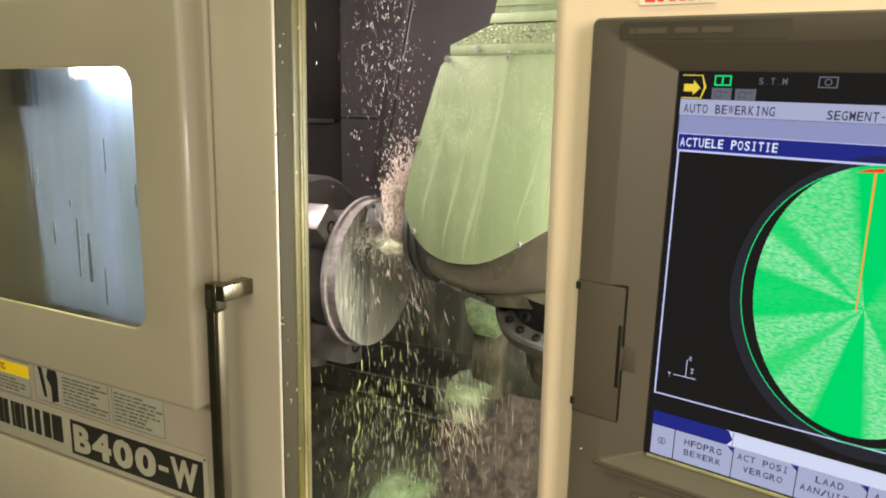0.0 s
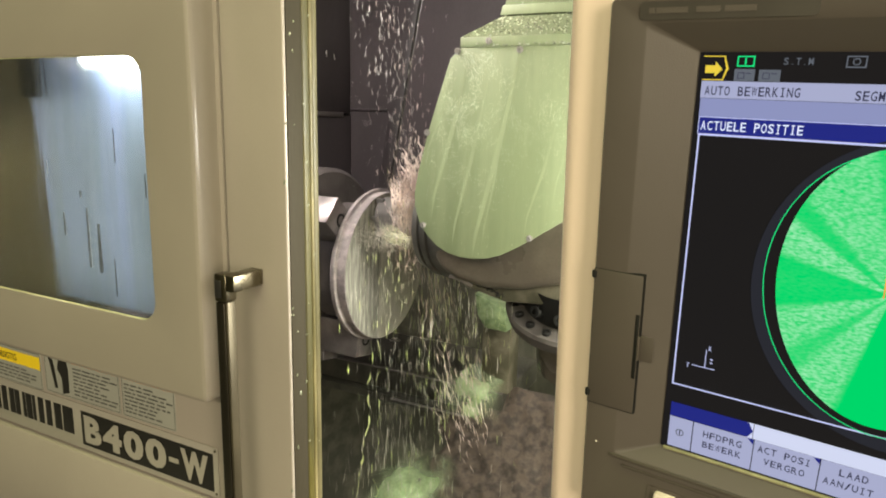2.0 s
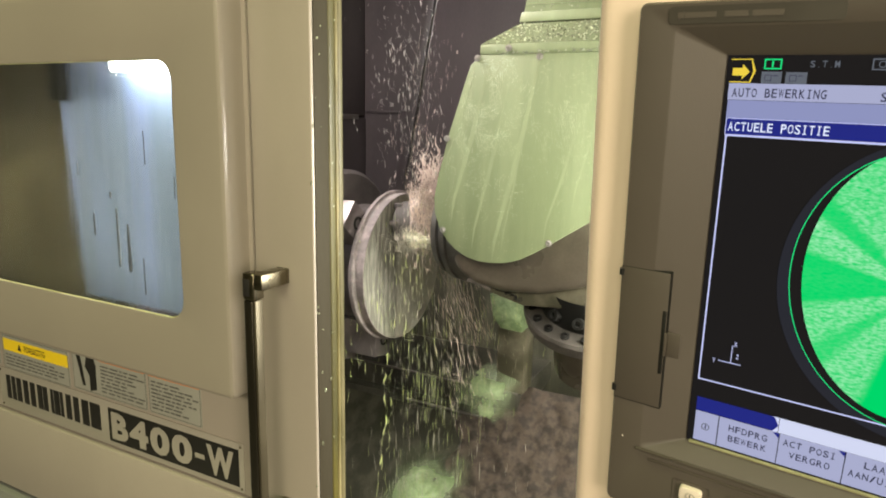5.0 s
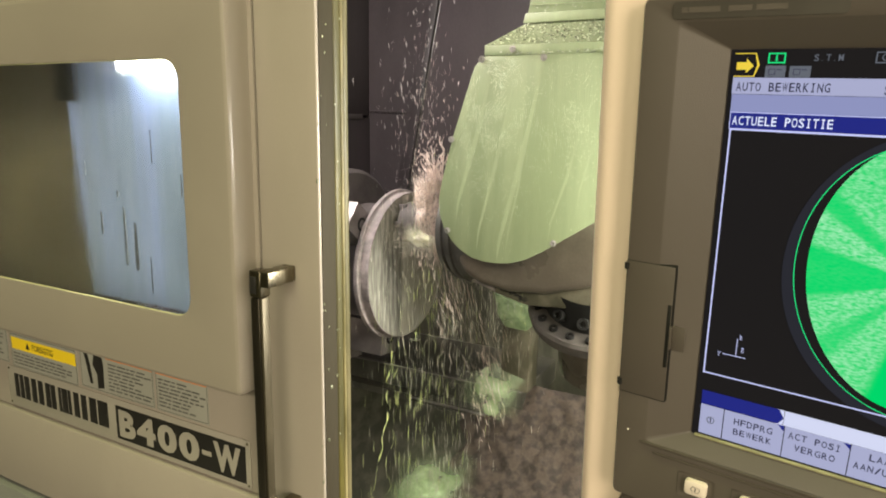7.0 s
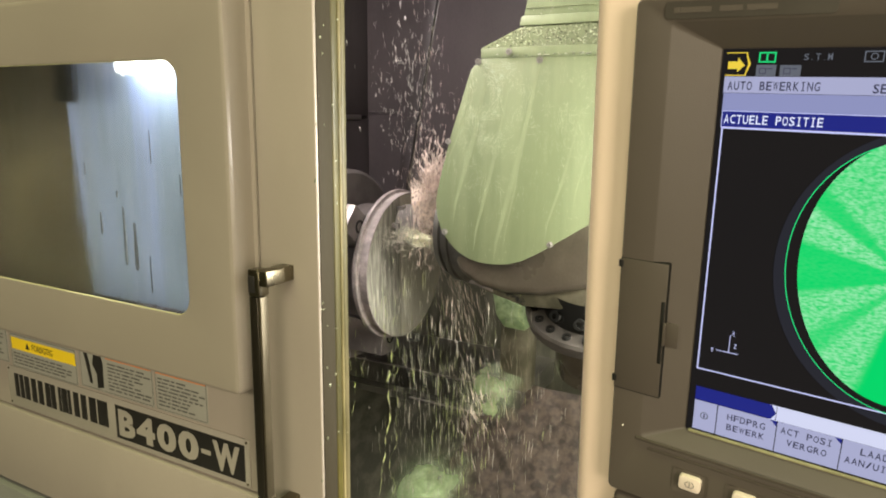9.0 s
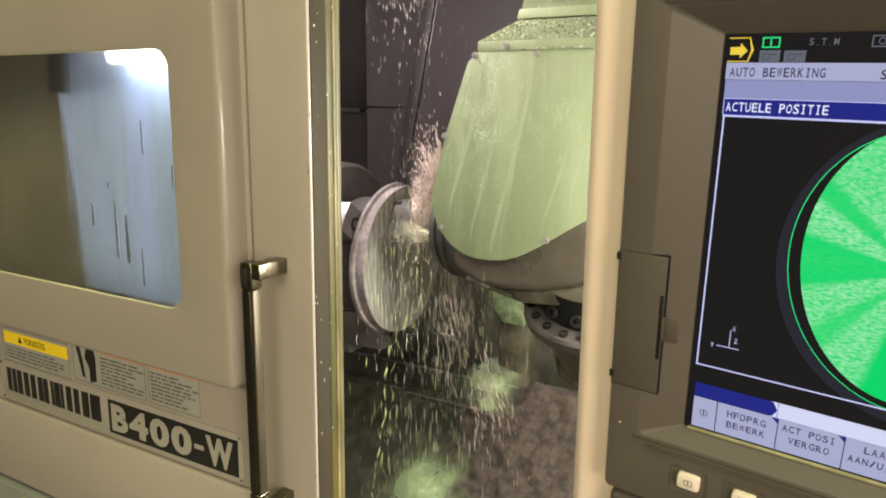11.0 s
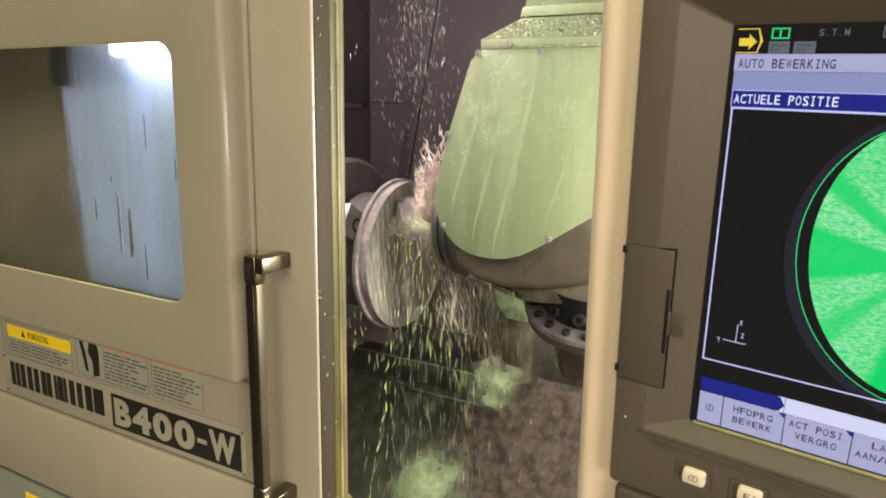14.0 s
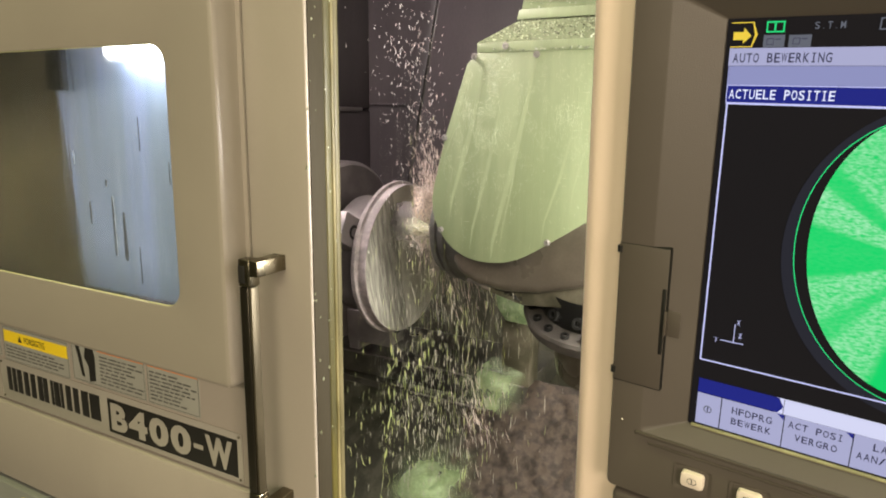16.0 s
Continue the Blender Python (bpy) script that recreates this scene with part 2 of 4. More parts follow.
def water(name, tint, rough=0.05, alpha_mix=0.35):
    """Coolant: mostly clear, slightly milky."""
    m = bpy.data.materials.new(name)
    m.use_nodes = True
    b = m.node_tree.nodes["Principled BSDF"]
    b.inputs["Base Color"].default_value = (*tint, 1)
    b.inputs["Roughness"].default_value = rough
    b.inputs["IOR"].default_value = 1.33
    b.inputs["Transmission Weight"].default_value = alpha_mix
    return m


DROP = water("milky_coolant", (0.82, 0.80, 0.68), 0.2, 0.5)
DROP_GREEN = water("green_coolant", (0.76, 0.86, 0.40), 0.2, 0.5)


def wet_glass():
    """Clear pane with runs of coolant."""
    m = bpy.data.materials.new("streaked_window_glass")
    m.use_nodes = True
    t = m.node_tree
    b = t.nodes["Principled BSDF"]
    b.inputs["Base Color"].default_value = (0.9, 0.95, 0.97, 1)
    b.inputs["Transmission Weight"].default_value = 1.0
    b.inputs["IOR"].default_value = 1.3
    co = t.nodes.new("ShaderNodeTexCoord")
    mp = t.nodes.new("ShaderNodeMapping")
    mp.inputs["Scale"].default_value = (1, 1, 0.06)
    t.links.new(co.outputs["Object"], mp.inputs["Vector"])
    n = t.nodes.new("ShaderNodeTexNoise")
    n.inputs["Scale"].default_value, n.inputs["Detail"].default_value = 120, 4
    t.links.new(mp.outputs["Vector"], n.inputs["Vector"])
    r = t.nodes.new("ShaderNodeMapRange")
    r.inputs["From Min"].default_value, r.inputs["From Max"].default_value = 0.4, 0.7
    r.inputs["To Min"].default_value, r.inputs["To Max"].default_value = 0.05, 0.22
    t.links.new(n.outputs["Fac"], r.inputs["Value"])
    t.links.new(r.outputs["Result"], b.inputs["Roughness"])
    bp = t.nodes.new("ShaderNodeBump")
    bp.inputs["Strength"].default_value, bp.inputs["Distance"].default_value = 0.25, 0.0008
    t.links.new(n.outputs["Fac"], bp.inputs["Height"])
    t.links.new(bp.outputs["Normal"], b.inputs["Normal"])
    return m


GLASS = wet_glass()

# ---- mesh helpers ----
BASE = {}


def thing(name, at, label, category, group="", kind=""):
    ob = new(name)
    ob.location = at
    ob.empty_display_size = 0.02
    BASE[ob] = Vector(at)
    return tagged(ob, label, category, group, kind)


def finish(bm, mat, smooth=True):
    bmesh.ops.recalc_face_normals(bm, faces=bm.faces)
    me = bpy.data.meshes.new("mesh")
    bm.to_mesh(me)
    bm.free()
    me.materials.append(mat)
    if smooth:
        me.polygons.foreach_set("use_smooth", [True] * len(me.polygons))
        me.set_sharp_from_angle(angle=radians(35))
    return me


def part(name, bm, mat, parent, label=""):
    """One mesh, built in the world's coordinates, under a thing or a part."""
    base = BASE[parent]
    bmesh.ops.translate(bm, verts=bm.verts, vec=-base)
    me = finish(bm, mat)
    me.name = name
    ob = new(name, me)
    ob.parent = parent
    BASE[ob] = base
    if label:
        ob["label"] = label
    return ob


def solo(name, bm, mat, at, label, category, group="", kind=""):
    """A thing that is one mesh."""
    bmesh.ops.translate(bm, verts=bm.verts, vec=-Vector(at))
    me = finish(bm, mat)
    me.name = name
    ob = new(name, me)
    ob.location = at
    BASE[ob] = Vector(at)
    return tagged(ob, label, category, group, kind)


def soften(bm, bevel, segments=2, angle=0.5):
    if bevel > 0:
        edges = [e for e in bm.edges if len(e.link_faces) == 2 and e.calc_face_angle(0) > angle]
        bmesh.ops.bevel(bm, geom=edges, offset=bevel, segments=segments, profile=0.5, affect="EDGES", clamp_overlap=True)
    return bm


def box(x0, x1, y0, y1, z0, z1, bevel=0.0, segments=2):
    bm = bmesh.new()
    bmesh.ops.create_cube(bm, size=1)
    for v in bm.verts:
        v.co = Vector(((x0 + x1) / 2 + v.co.x * (x1 - x0), (y0 + y1) / 2 + v.co.y * (y1 - y0), (z0 + z1) / 2 + v.co.z * (z1 - z0)))
    return soften(bm, bevel, segments)


def prism(points, y0, y1, bevel=0.0, segments=2):
    """A polygon of (x, z) drawn out along y."""
    bm = bmesh.new()
    front = [bm.verts.new((x, y0, z)) for x, z in points]
    back = [bm.verts.new((x, y1, z)) for x, z in points]
    bm.faces.new(front)
    bm.faces.new(back[::-1])
    for i in range(len(points)):
        j = (i + 1) % len(points)
        bm.faces.new((front[i], back[i], back[j], front[j]))
    bmesh.ops.recalc_face_normals(bm, faces=bm.faces)
    return soften(bm, bevel, segments)


def rrect(x0, x1, z0, z1, r, n=6):
    pts = []
    for cx, cz, a in ((x1 - r, z1 - r, 0), (x0 + r, z1 - r, 90), (x0 + r, z0 + r, 180), (x1 - r, z0 + r, 270)):
        for i in range(n + 1):
            q = radians(a + 90 * i / n)
            pts.append((cx + r * math.cos(q), cz + r * math.sin(q)))
    return pts


def loops(rings, close=False):
    """Bands between rings of equal count; each ring is a list of 3D points."""
    bm = bmesh.new()
    made = [[bm.verts.new(p) for p in ring] for ring in rings]
    n = len(made[0])
    pairs = list(zip(made, made[1:])) + ([(made[-1], made[0])] if close else [])
    for a, b in pairs:
        for i in range(n):
            bm.faces.new((a[i], a[(i + 1) % n], b[(i + 1) % n], b[i]))
    bmesh.ops.recalc_face_normals(bm, faces=bm.faces)
    return bm


def lathe(profile, centre, axis, seg=64):
    """Rings of (distance along the axis, radius) swept round it; ends closed where the radius is 0."""
    axis = Vector(axis).normalized()
    turn = axis.to_track_quat("Z", "Y").to_matrix()
    c = Vector(centre)
    bm = bmesh.new()
    rings = []
    for d, r in profile:
        if r < 1e-6:
            rings.append([bm.verts.new(c + axis * d)])
        else:
            rings.append([bm.verts.new(c + axis * d + turn @ Vector((r * math.cos(2 * math.pi * i / seg), r * math.sin(2 * math.pi * i / seg), 0))) for i in range(seg)])
    for a, b in zip(rings, rings[1:]):
        for i in range(seg):
            j = (i + 1) % seg
            if len(a) == 1 and len(b) > 1:
                bm.faces.new((a[0], b[i], b[j]))
            elif len(b) == 1 and len(a) > 1:
                bm.faces.new((a[i], b[0], a[j]))
            elif len(a) > 1:
                bm.faces.new((a[i], a[j], b[j], b[i]))
    bmesh.ops.recalc_face_normals(bm, faces=bm.faces)
    return bm


def letters(text, x0, x1, z0, z1, y, bold=0.0):
    """Raised lettering in the built-in font, fitted to a rectangle that faces the front."""
    data = bpy.data.curves.new("lettering", "FONT")
    data.body, data.resolution_u, data.offset = text, 3, bold
    ob = bpy.data.objects.new("lettering", data)
    me = bpy.data.meshes.new_from_object(ob)
    bm = bmesh.new()
    bm.from_mesh(me)
    lo = [min(v.co[k] for v in bm.verts) for k in (0, 1)]
    hi = [max(v.co[k] for v in bm.verts) for k in (0, 1)]
    for v in bm.verts:
        v.co = Vector((x0 + (v.co.x - lo[0]) / (hi[0] - lo[0]) * (x1 - x0), y, z0 + (v.co.y - lo[1]) / max(hi[1] - lo[1], 1e-6) * (z1 - z0)))
    bpy.data.objects.remove(ob)
    return bm


def typed(text, x0, x1, z0, z1, y, bold=0.0):
    """Lettering with every character in a cell of the same width, as on a screen."""
    bm = bmesh.new()
    cell = (x1 - x0) / (len(text) - 0.15)
    for i, ch in enumerate(text):
        if ch == " ":
            continue
        w = {".": 0.18, "-": 0.5}.get(ch, 0.50 if ch == "I" else 0.80)
        h0, h1 = {".": (0.0, 0.14), "-": (0.44, 0.54)}.get(ch, (0.0, 1.0))
        c = x0 + (i + 0.425) * cell
        if ch == "I":
            t = 0.12 * (z1 - z0)
            glyph = bmesh.new()
            for q in ((c - t / 2, c + t / 2, z0 + t, z1 - t), (c - cell * w / 2, c + cell * w / 2, z0, z0 + t), (c - cell * w / 2, c + cell * w / 2, z1 - t, z1)):
                glyph.faces.new([glyph.verts.new((px, y, pz)) for px, pz in ((q[0], q[2]), (q[1], q[2]), (q[1], q[3]), (q[0], q[3]))])
        else:
            glyph = letters(ch, c - cell * w / 2, c + cell * w / 2, z0 + h0 * (z1 - z0), z0 + h1 * (z1 - z0), y, bold)
        me = bpy.data.meshes.new("glyph")
        glyph.to_mesh(me)
        glyph.free()
        bm.from_mesh(me)
        bpy.data.meshes.remove(me)
    return bm


def sheet(x0, x1, z0, z1, y, depth=0.0002):
    return box(x0, x1, y, y + depth, z0, z1)


def hexbolt(centre, axis, r, h):
    return lathe([(0, 0), (0, r * 1.35), (h * 0.35, r * 1.35), (h * 0.4, r), (h, r * 0.92), (h, r * 0.5), (h * 0.55, r * 0.48), (h * 0.55, 0)], centre, axis, 12)


def glint_skin(m, low, high):
    """Reflected glow in a coolant patch that thins to nothing towards its ragged edge."""
    t = m.node_tree
    co = t.nodes.new("ShaderNodeTexCoord")
    ln = t.nodes.new("ShaderNodeVectorMath")
    ln.operation = "LENGTH"
    t.links.new(co.outputs["Object"], ln.inputs[0])
    n = t.nodes.new("ShaderNodeTexNoise")
    n.inputs["Scale"].default_value, n.inputs["Detail"].default_value = 24, 7
    t.links.new(co.outputs["Object"], n.inputs["Vector"])
    ad = t.nodes.new("ShaderNodeMath")
    ad.operation = "MULTIPLY_ADD"
    ad.inputs[1].default_value = 0.16
    t.links.new(n.outputs["Fac"], ad.inputs[0])
    t.links.new(ln.outputs["Value"], ad.inputs[2])
    r = t.nodes.new("ShaderNodeMapRange")
    r.interpolation_type = "SMOOTHSTEP"
    r.inputs["From Min"].default_value, r.inputs["From Max"].default_value = low, high
    r.inputs["To Min"].default_value, r.inputs["To Max"].default_value = 0.95, 0.0
    t.links.new(ad.outputs[0], r.inputs["Value"])
    t.links.new(r.outputs["Result"], t.nodes["Principled BSDF"].inputs["Alpha"])


GLINT_PATCH_SMALL = GLINT_PATCH.copy()
glint_skin(GLINT_PATCH, 0.07, 0.20)
glint_skin(GLINT_PATCH_SMALL, 0.060, 0.160)

# ---- hall and machine shell ----
solo("floor", box(-5, 5, -4, 3, -0.1, 0), FLOOR, (0, 0, 0), "grey workshop floor", "floor", kind="structure")
for nm, b in (("wall_south", (-5, 5, -4.1, -4, 0, 4)), ("wall_north", (-5, 5, 3, 3.1, 0, 4)), ("wall_west", (-5.1, -5, -4, 3, 0, 4)), ("wall_east", (5, 5.1, -4, 3, 0, 4))):
    solo(nm, box(*b), HALLWALL, (b[0], b[2], 0), "plain painted workshop wall", "wall", kind="structure")
solo("ceiling", box(-5, 5, -4, 3, 4, 4.1), HALLWALL, (0, 0, 4), "plain workshop ceiling", "ceiling", kind="structure")

solo("wall_machine_back", box(-0.9, 1.0, 1.10, 1.14, 0.2, 2.25), WALL, (0, 1.1, 0.2), "dark purplish-grey guard sheet behind the work area", "guard panel", kind="structure")
head_wall = thing("wall_headstock", (-0.62, 0.6, 0.2), "dark guard sheet round the spindle with a level seam", "guard panel", kind="structure")
part("guard_sheet", box(-0.66, -0.62, 0.20, 1.10, 0.2, 1.615, 0.002), WALL, head_wall)
part("guard_sheet", box(-0.66, -0.622, 0.20, 1.10, 1.622, 2.25, 0.002), WALL, head_wall)
part("seam_strip", box(-0.622, -0.617, 0.20, 1.06, 1.612, 1.625, 0.001), WALL_EDGE, head_wall)
solo("wall_machine_right", box(1.0, 1.04, 0.06, 1.14, 0.2, 2.25), WALL, (1.0, 0.6, 0.2), "dark guard sheet closing the work area", "guard panel", kind="structure")
solo("ceiling_machine", box(-0.66, 1.04, 0.06, 1.14, 2.25, 2.29), WALL, (0, 0.6, 2.25), "dark sheet roof of the work area", "ceiling", kind="structure")
solo("wall_front_lintel", box(-1.5, 1.6, 0.0, 0.05, 2.05, 2.5), PAINT2, (0, 0, 2.05), "light grey front sheet over the door", "front panel", kind="structure")
solo("wall_front_right", box(0.40, 1.6, 0.0, 0.05, 0.1, 2.05), PAINT2, (1.0, 0, 0.1), "light grey front sheet behind the control", "front panel", kind="structure")
solo("wall_front_sill", box(0.075, 0.40, 0.0, 0.05, 0.1, 1.0, 0.002), PAINT2, (0.25, 0, 0.1), "light grey sill sheet under the door opening", "front panel", kind="structure")

# the slanted telescopic strip on the rear wall
cover = thing("slide_cover", (-0.5, 1.09, 1.0), "dark slanting slide cover with worn raised edges", "way cover")


def slant(x_top, x_low, w, y0, y1, z_top=2.2, z_low=1.0):
    bm = prism([(x_low, z_low), (x_low + w, z_low), (x_top + w, z_top), (x_top, z_top)], y0, y1, 0.002)
    return bm


part("cover_leaf", slant(-0.379, -0.598, 0.035, 1.085, 1.098), WALL_LEAF, cover)
part("cover_gap", slant(-0.343, -0.562, 0.006, 1.090, 1.098), BED, cover, "dark gap between the leaves")
part("cover_leaf", slant(-0.336, -0.555, 0.45, 1.086, 1.098), WALL, cover)
part("seam_strip", box(-0.618, -0.500, 1.094, 1.0985, 1.630, 1.636, 0.001), WALL_LEAF, cover)

bed = thing("machine_bed", (-0.3, 0.95, 0.2), "wet black stepped way cover running with coolant", "way cover")
part("upper_step", box(-0.62, -0.02, 0.82, 1.10, 0.955, 1.012, 0.003), BED, bed)
part("haze_sheet", box(-0.46, 0.98, 1.060, 1.083, 0.60, 1.34, 0.003), APRON, bed, "added olive sheet that holds the tint of the spray haze")
part("bright_edge", box(-0.62, -0.02, 0.815, 0.822, 1.0085, 1.0125, 0.001), WALL_EDGE, bed, "thin bright edge")
part("lower_step", box(-0.62, -0.09, 0.80, 1.10, 0.60, 0.952, 0.003), BED, bed)
part("bright_edge", box(-0.30, -0.10, 0.795, 0.802, 0.944, 0.948, 0.001), WALL_EDGE, bed)
bm = bmesh.new()
vs = [bm.verts.new(p) for p in ((-0.62, 0.80, 0.935), (-0.13, 0.80, 0.935), (-0.13, 0.40, 0.512), (-0.62, 0.40, 0.512), (-0.62, 0.80, 0.92), (-0.13, 0.80, 0.92), (-0.13, 0.40, 0.497), (-0.62, 0.40, 0.497))]
for f in ((0, 1, 2, 3), (7, 6, 5, 4), (0, 4, 5, 1), (1, 5, 6, 2), (2, 6, 7, 3), (3, 7, 4, 0)):
    bm.faces.new([vs[i] for i in f])
part("apron", bm, APRON, bed, "sloping wet sheet under the spindle")
part("chute", prism([(-0.62, 0.30), (0.98, 0.30), (0.98, 0.34), (-0.62, 0.34)], 0.06, 1.10), BED, bed, "dark chip chute")


def lumpy(points_fn, nu, nv, amp, freq, seed):
    """A bumpy patch over (u, v) in 0..1."""
    bm = bmesh.new()
    grid = []
    for i in range(nu + 1):
        row = []
        for j in range(nv + 1):
            p, n = points_fn(i / nu, j / nv)
            h = noise.fractal(Vector((p.x * freq + seed, p.y * freq, p.z * freq)), 1.0, 2.0, 4) * amp
            row.append(bm.verts.new(p + n * h))
        grid.append(row)
    for i in range(nu):
        for j in range(nv):
            bm.faces.new((grid[i][j], grid[i + 1][j], grid[i + 1][j + 1], grid[i][j + 1]))
    return bm


def tray_point(u, v):
    x = -0.17 + 0.9 * u + 0.05 * (1 - v) + (1 - u) ** 6 * 0.07 * noise.noise(Vector((v * 9, 3, 0)))
    y = 0.86 - 0.46 * v
    z = 1.015 - 0.52 * v
    return Vector((x, y, z)), Vector((0, -0.75, 0.66))


solo("chip_tray", lumpy(tray_point, 150, 95, 0.008, 34, 3), BROWN, (0.2, 0.6, 0.5), "brown mottled sloping tray caked with chips and sludge", "chip tray", kind="structure")


def foam(at, normal, sx, sy, seed, label, mat):
    n = Vector(normal).normalized()
    t1 = n.cross(Vector((0, 0, 1))).normalized()
    t2 = n.cross(t1)
    bm = bmesh.new()
    rings = []
    c = Vector(at)
    for k in range(9):
        r = k / 8
        ring = []
        for i in range(40):
            a = 2 * math.pi * i / 40
            edge = 1 + 0.35 * noise.noise(Vector((math.cos(a) * 1.6 + seed, math.sin(a) * 1.6, 0)))
            p = c + t1 * math.cos(a) * sx * r * edge + t2 * math.sin(a) * sy * r * edge
            h = 0.006 * (1 - r * r) + 0.005 * (1 - r) * noise.fractal(p * 60, 1.0, 2.0, 3)
            ring.append(bm.verts.new(p + n * (h - 0.002)))
        rings.append(ring)
    for a, b in zip(rings, rings[1:]):
        for i in range(40):
            bm.faces.new((a[i], a[(i + 1) % 40], b[(i + 1) % 40], b[i]))
    return solo("coolant_glint", bm, mat, at, label, "coolant foam", "foam patches", kind="stuff")


foam((-0.078, 0.79, 1.012), (0.1, -0.8, 0.55), 0.085, 0.060, 1.0, "pale green reflected glow put into a coolant patch on the way cover", GLINT_PATCH_SMALL)
foam((-0.170, 0.655, 0.800), (0.0, -0.727, 0.686), 0.11, 0.13, 7.0, "bright green reflected glow put into a coolant patch below the workpiece", GLINT_PATCH)
bracket = thing("green_bracket", (-0.05, 0.84, 1.01), "pale green painted bracket wet with coolant behind the spindle", "bracket")
part("plate", prism([(-0.090, 1.240), (-0.018, 1.216), (-0.009, 1.162), (-0.061, 1.164), (-0.080, 1.190)], 0.80, 0.85, 0.004), GREEN_WET, bracket)
part("arm", box(-0.075, -0.008, 0.82, 0.88, 1.01, 1.165, 0.004), LIP, bracket)

# ---- sliding door ----
door = thing("sliding_door", (-0.4, 0.0, 1.0), "light grey sliding machine door with wet window, half open", "machine door")
part("back_sheet", loops([[(x, 0.0, z) for x, z in rrect(-1.3, -0.012, 1.197, 2.05, 0.004)], [(x, 0.0, z) for x, z in rrect(-0.80, -0.06, 1.36, 1.70, 0.02)],
                          [(x, 0.02, z) for x, z in rrect(-0.80, -0.06, 1.36, 1.70, 0.02)], [(x, 0.02, z) for x, z in rrect(-1.3, -0.012, 1.197, 2.05, 0.004)]], True), PAINT2, door)
part("edge_post", box(-0.010, 0.0658, 0.0, 0.0045, 1.0, 2.05, 0.0022, 4), PAINT2, door)
part("edge_strip", box(0.0, 0.0655, 0.0050, 0.0262, 1.0, 2.05, 0.0005), STEEL_EDGE, door, "bare metal edge strip")
part("wiper_seal", box(0.03, 0.0662, 0.0266, 0.0364, 1.185, 2.05, 0.002, 3), GASKET, door, "yellowed stained rubber wiper seal")
part("seal_bead", box(0.03, 0.0668, 0.0366, 0.0402, 1.185, 2.05, 0.0014, 3), SEAL_LIGHT, door, "thin pale bead along the seal")
part("wiper_lip", box(0.03, 0.0664, 0.0404, 0.0495, 1.185, 2.05, 0.0028, 3), SEAL_LIP, door, "olive rounded seal lip")
part("seal_foot", prism([(0.045, 1.184), (0.066, 1.188), (0.095, 1.160), (0.095, 1.115), (0.045, 1.115)], 0.0265, 0.0495, 0.002), GASKET, door, "stained end piece of the seal")

RUNS = [(-0.244, 1.560, 1.544, 0.001), (-0.222, 1.504, 1.478, 0.003), (-0.183, 1.512, 1.446, 0.004), (-0.166, 1.496, 1.442, 0.0055), (-0.132, 1.597, 1.562, 0.0007), (-0.0895, 1.553, 1.529, 0.001), (-0.191, 1.530, 1.522, 0.003), (-0.144, 1.461, 1.419, 0.0012)]
HOLE = rrect(-0.76, -0.0835, 1.4005, 1.668, 0.022)
OUT = rrect(-0.9025, -0.0215, 1.3292, 1.7345, 0.004)
OUT2 = rrect(-0.906, -0.0172, 1.3250, 1.7385, 0.006)
panel = part("window_panel", loops([[(x, 0.0, z) for x, z in OUT2], [(x, -0.0240, z) for x, z in OUT2], [(x, -0.0256, z) for x, z in OUT2], [(x, -0.0286, z) for x, z in rrect(-0.9048, -0.0186, 1.3264, 1.7373, 0.0055)],
                                    [(x, -0.03, z) for x, z in OUT], [(x, -0.0301, z) for x, z in rrect(-0.901, -0.0229, 1.3306, 1.7330, 0.003)], [(x, -0.0301, z) for x, z in rrect(-0.7615, -0.0820, 1.3990, 1.6695, 0.0235)], [(x, -0.0298, z) for x, z in HOLE], [(x, -0.0275, z) for x, z in HOLE],
                                    [(x, -0.022, z) for x, z in rrect(-0.79, -0.0535, 1.3705, 1.698, 0.022)]]), PAINT, door, "proud pressed window frame with rounded edges")
IN2 = rrect(-0.7592, -0.0843, 1.4013, 1.6672, 0.0212)
part("window_bead", loops([[(x, -0.0285, z) for x, z in HOLE], [(x, -0.0285, z) for x, z in IN2], [(x, -0.0272, z) for x, z in IN2]]), BEAD_LIT, panel, "thin window bead with yellow-green top light in its colour")
pane = part("pane", box(-0.775, -0.070, -0.0270, -0.0225, 1.385, 1.684), GLASS, panel, "glass streaked with runs of coolant")
pane.visible_shadow = False
for x, z0, z1, w in RUNS:
    part("coolant_run", prism([(x - w * 0.25, z0), (x + w * 0.25, z0), (x + w * 0.5, z1 + 0.006), (x + w * 0.3, z1 + 0.001), (x, z1), (x - w * 0.3, z1 + 0.001), (x - w * 0.5, z1 + 0.006)], -0.0280, -0.0271), RUN, panel, "dark dried run of coolant")
# what stands behind the pane
solo("inner_sheet", prism([(-0.400, 1.36), (-0.02, 1.36), (-0.02, 1.72), (-0.432, 1.72)], 0.075, 0.085, 0.003), BACKSHEET, (-0.2, 0.08, 1.36), "blue-grey wet stainless sheet behind the window", "inner sheet")
inner = thing("inner_bracket", (-0.40, 0.08, 1.55), "dark hinge bracket behind the window", "bracket")
part("block", box(-0.425, -0.395, 0.062, 0.074, 1.629, 1.72, 0.002), BLACK_AND_SHADE, inner)
solo("depth_sheet", box(-0.95, -0.42, 0.16, 0.17, 1.2, 1.9), DARKSHEET, (-0.6, 0.16, 1.2), "olive sheet added behind the window for the dark depth inside", "inner sheet")
tube = thing("tube_light", (-0.16, 0.05, 1.70), "glowing white tube light inside the machine", "lamp")
part("tube", box(-0.276, -0.07, 0.046, 0.060, 1.664, 1.690, 0.005, 3), TUBE, tube)

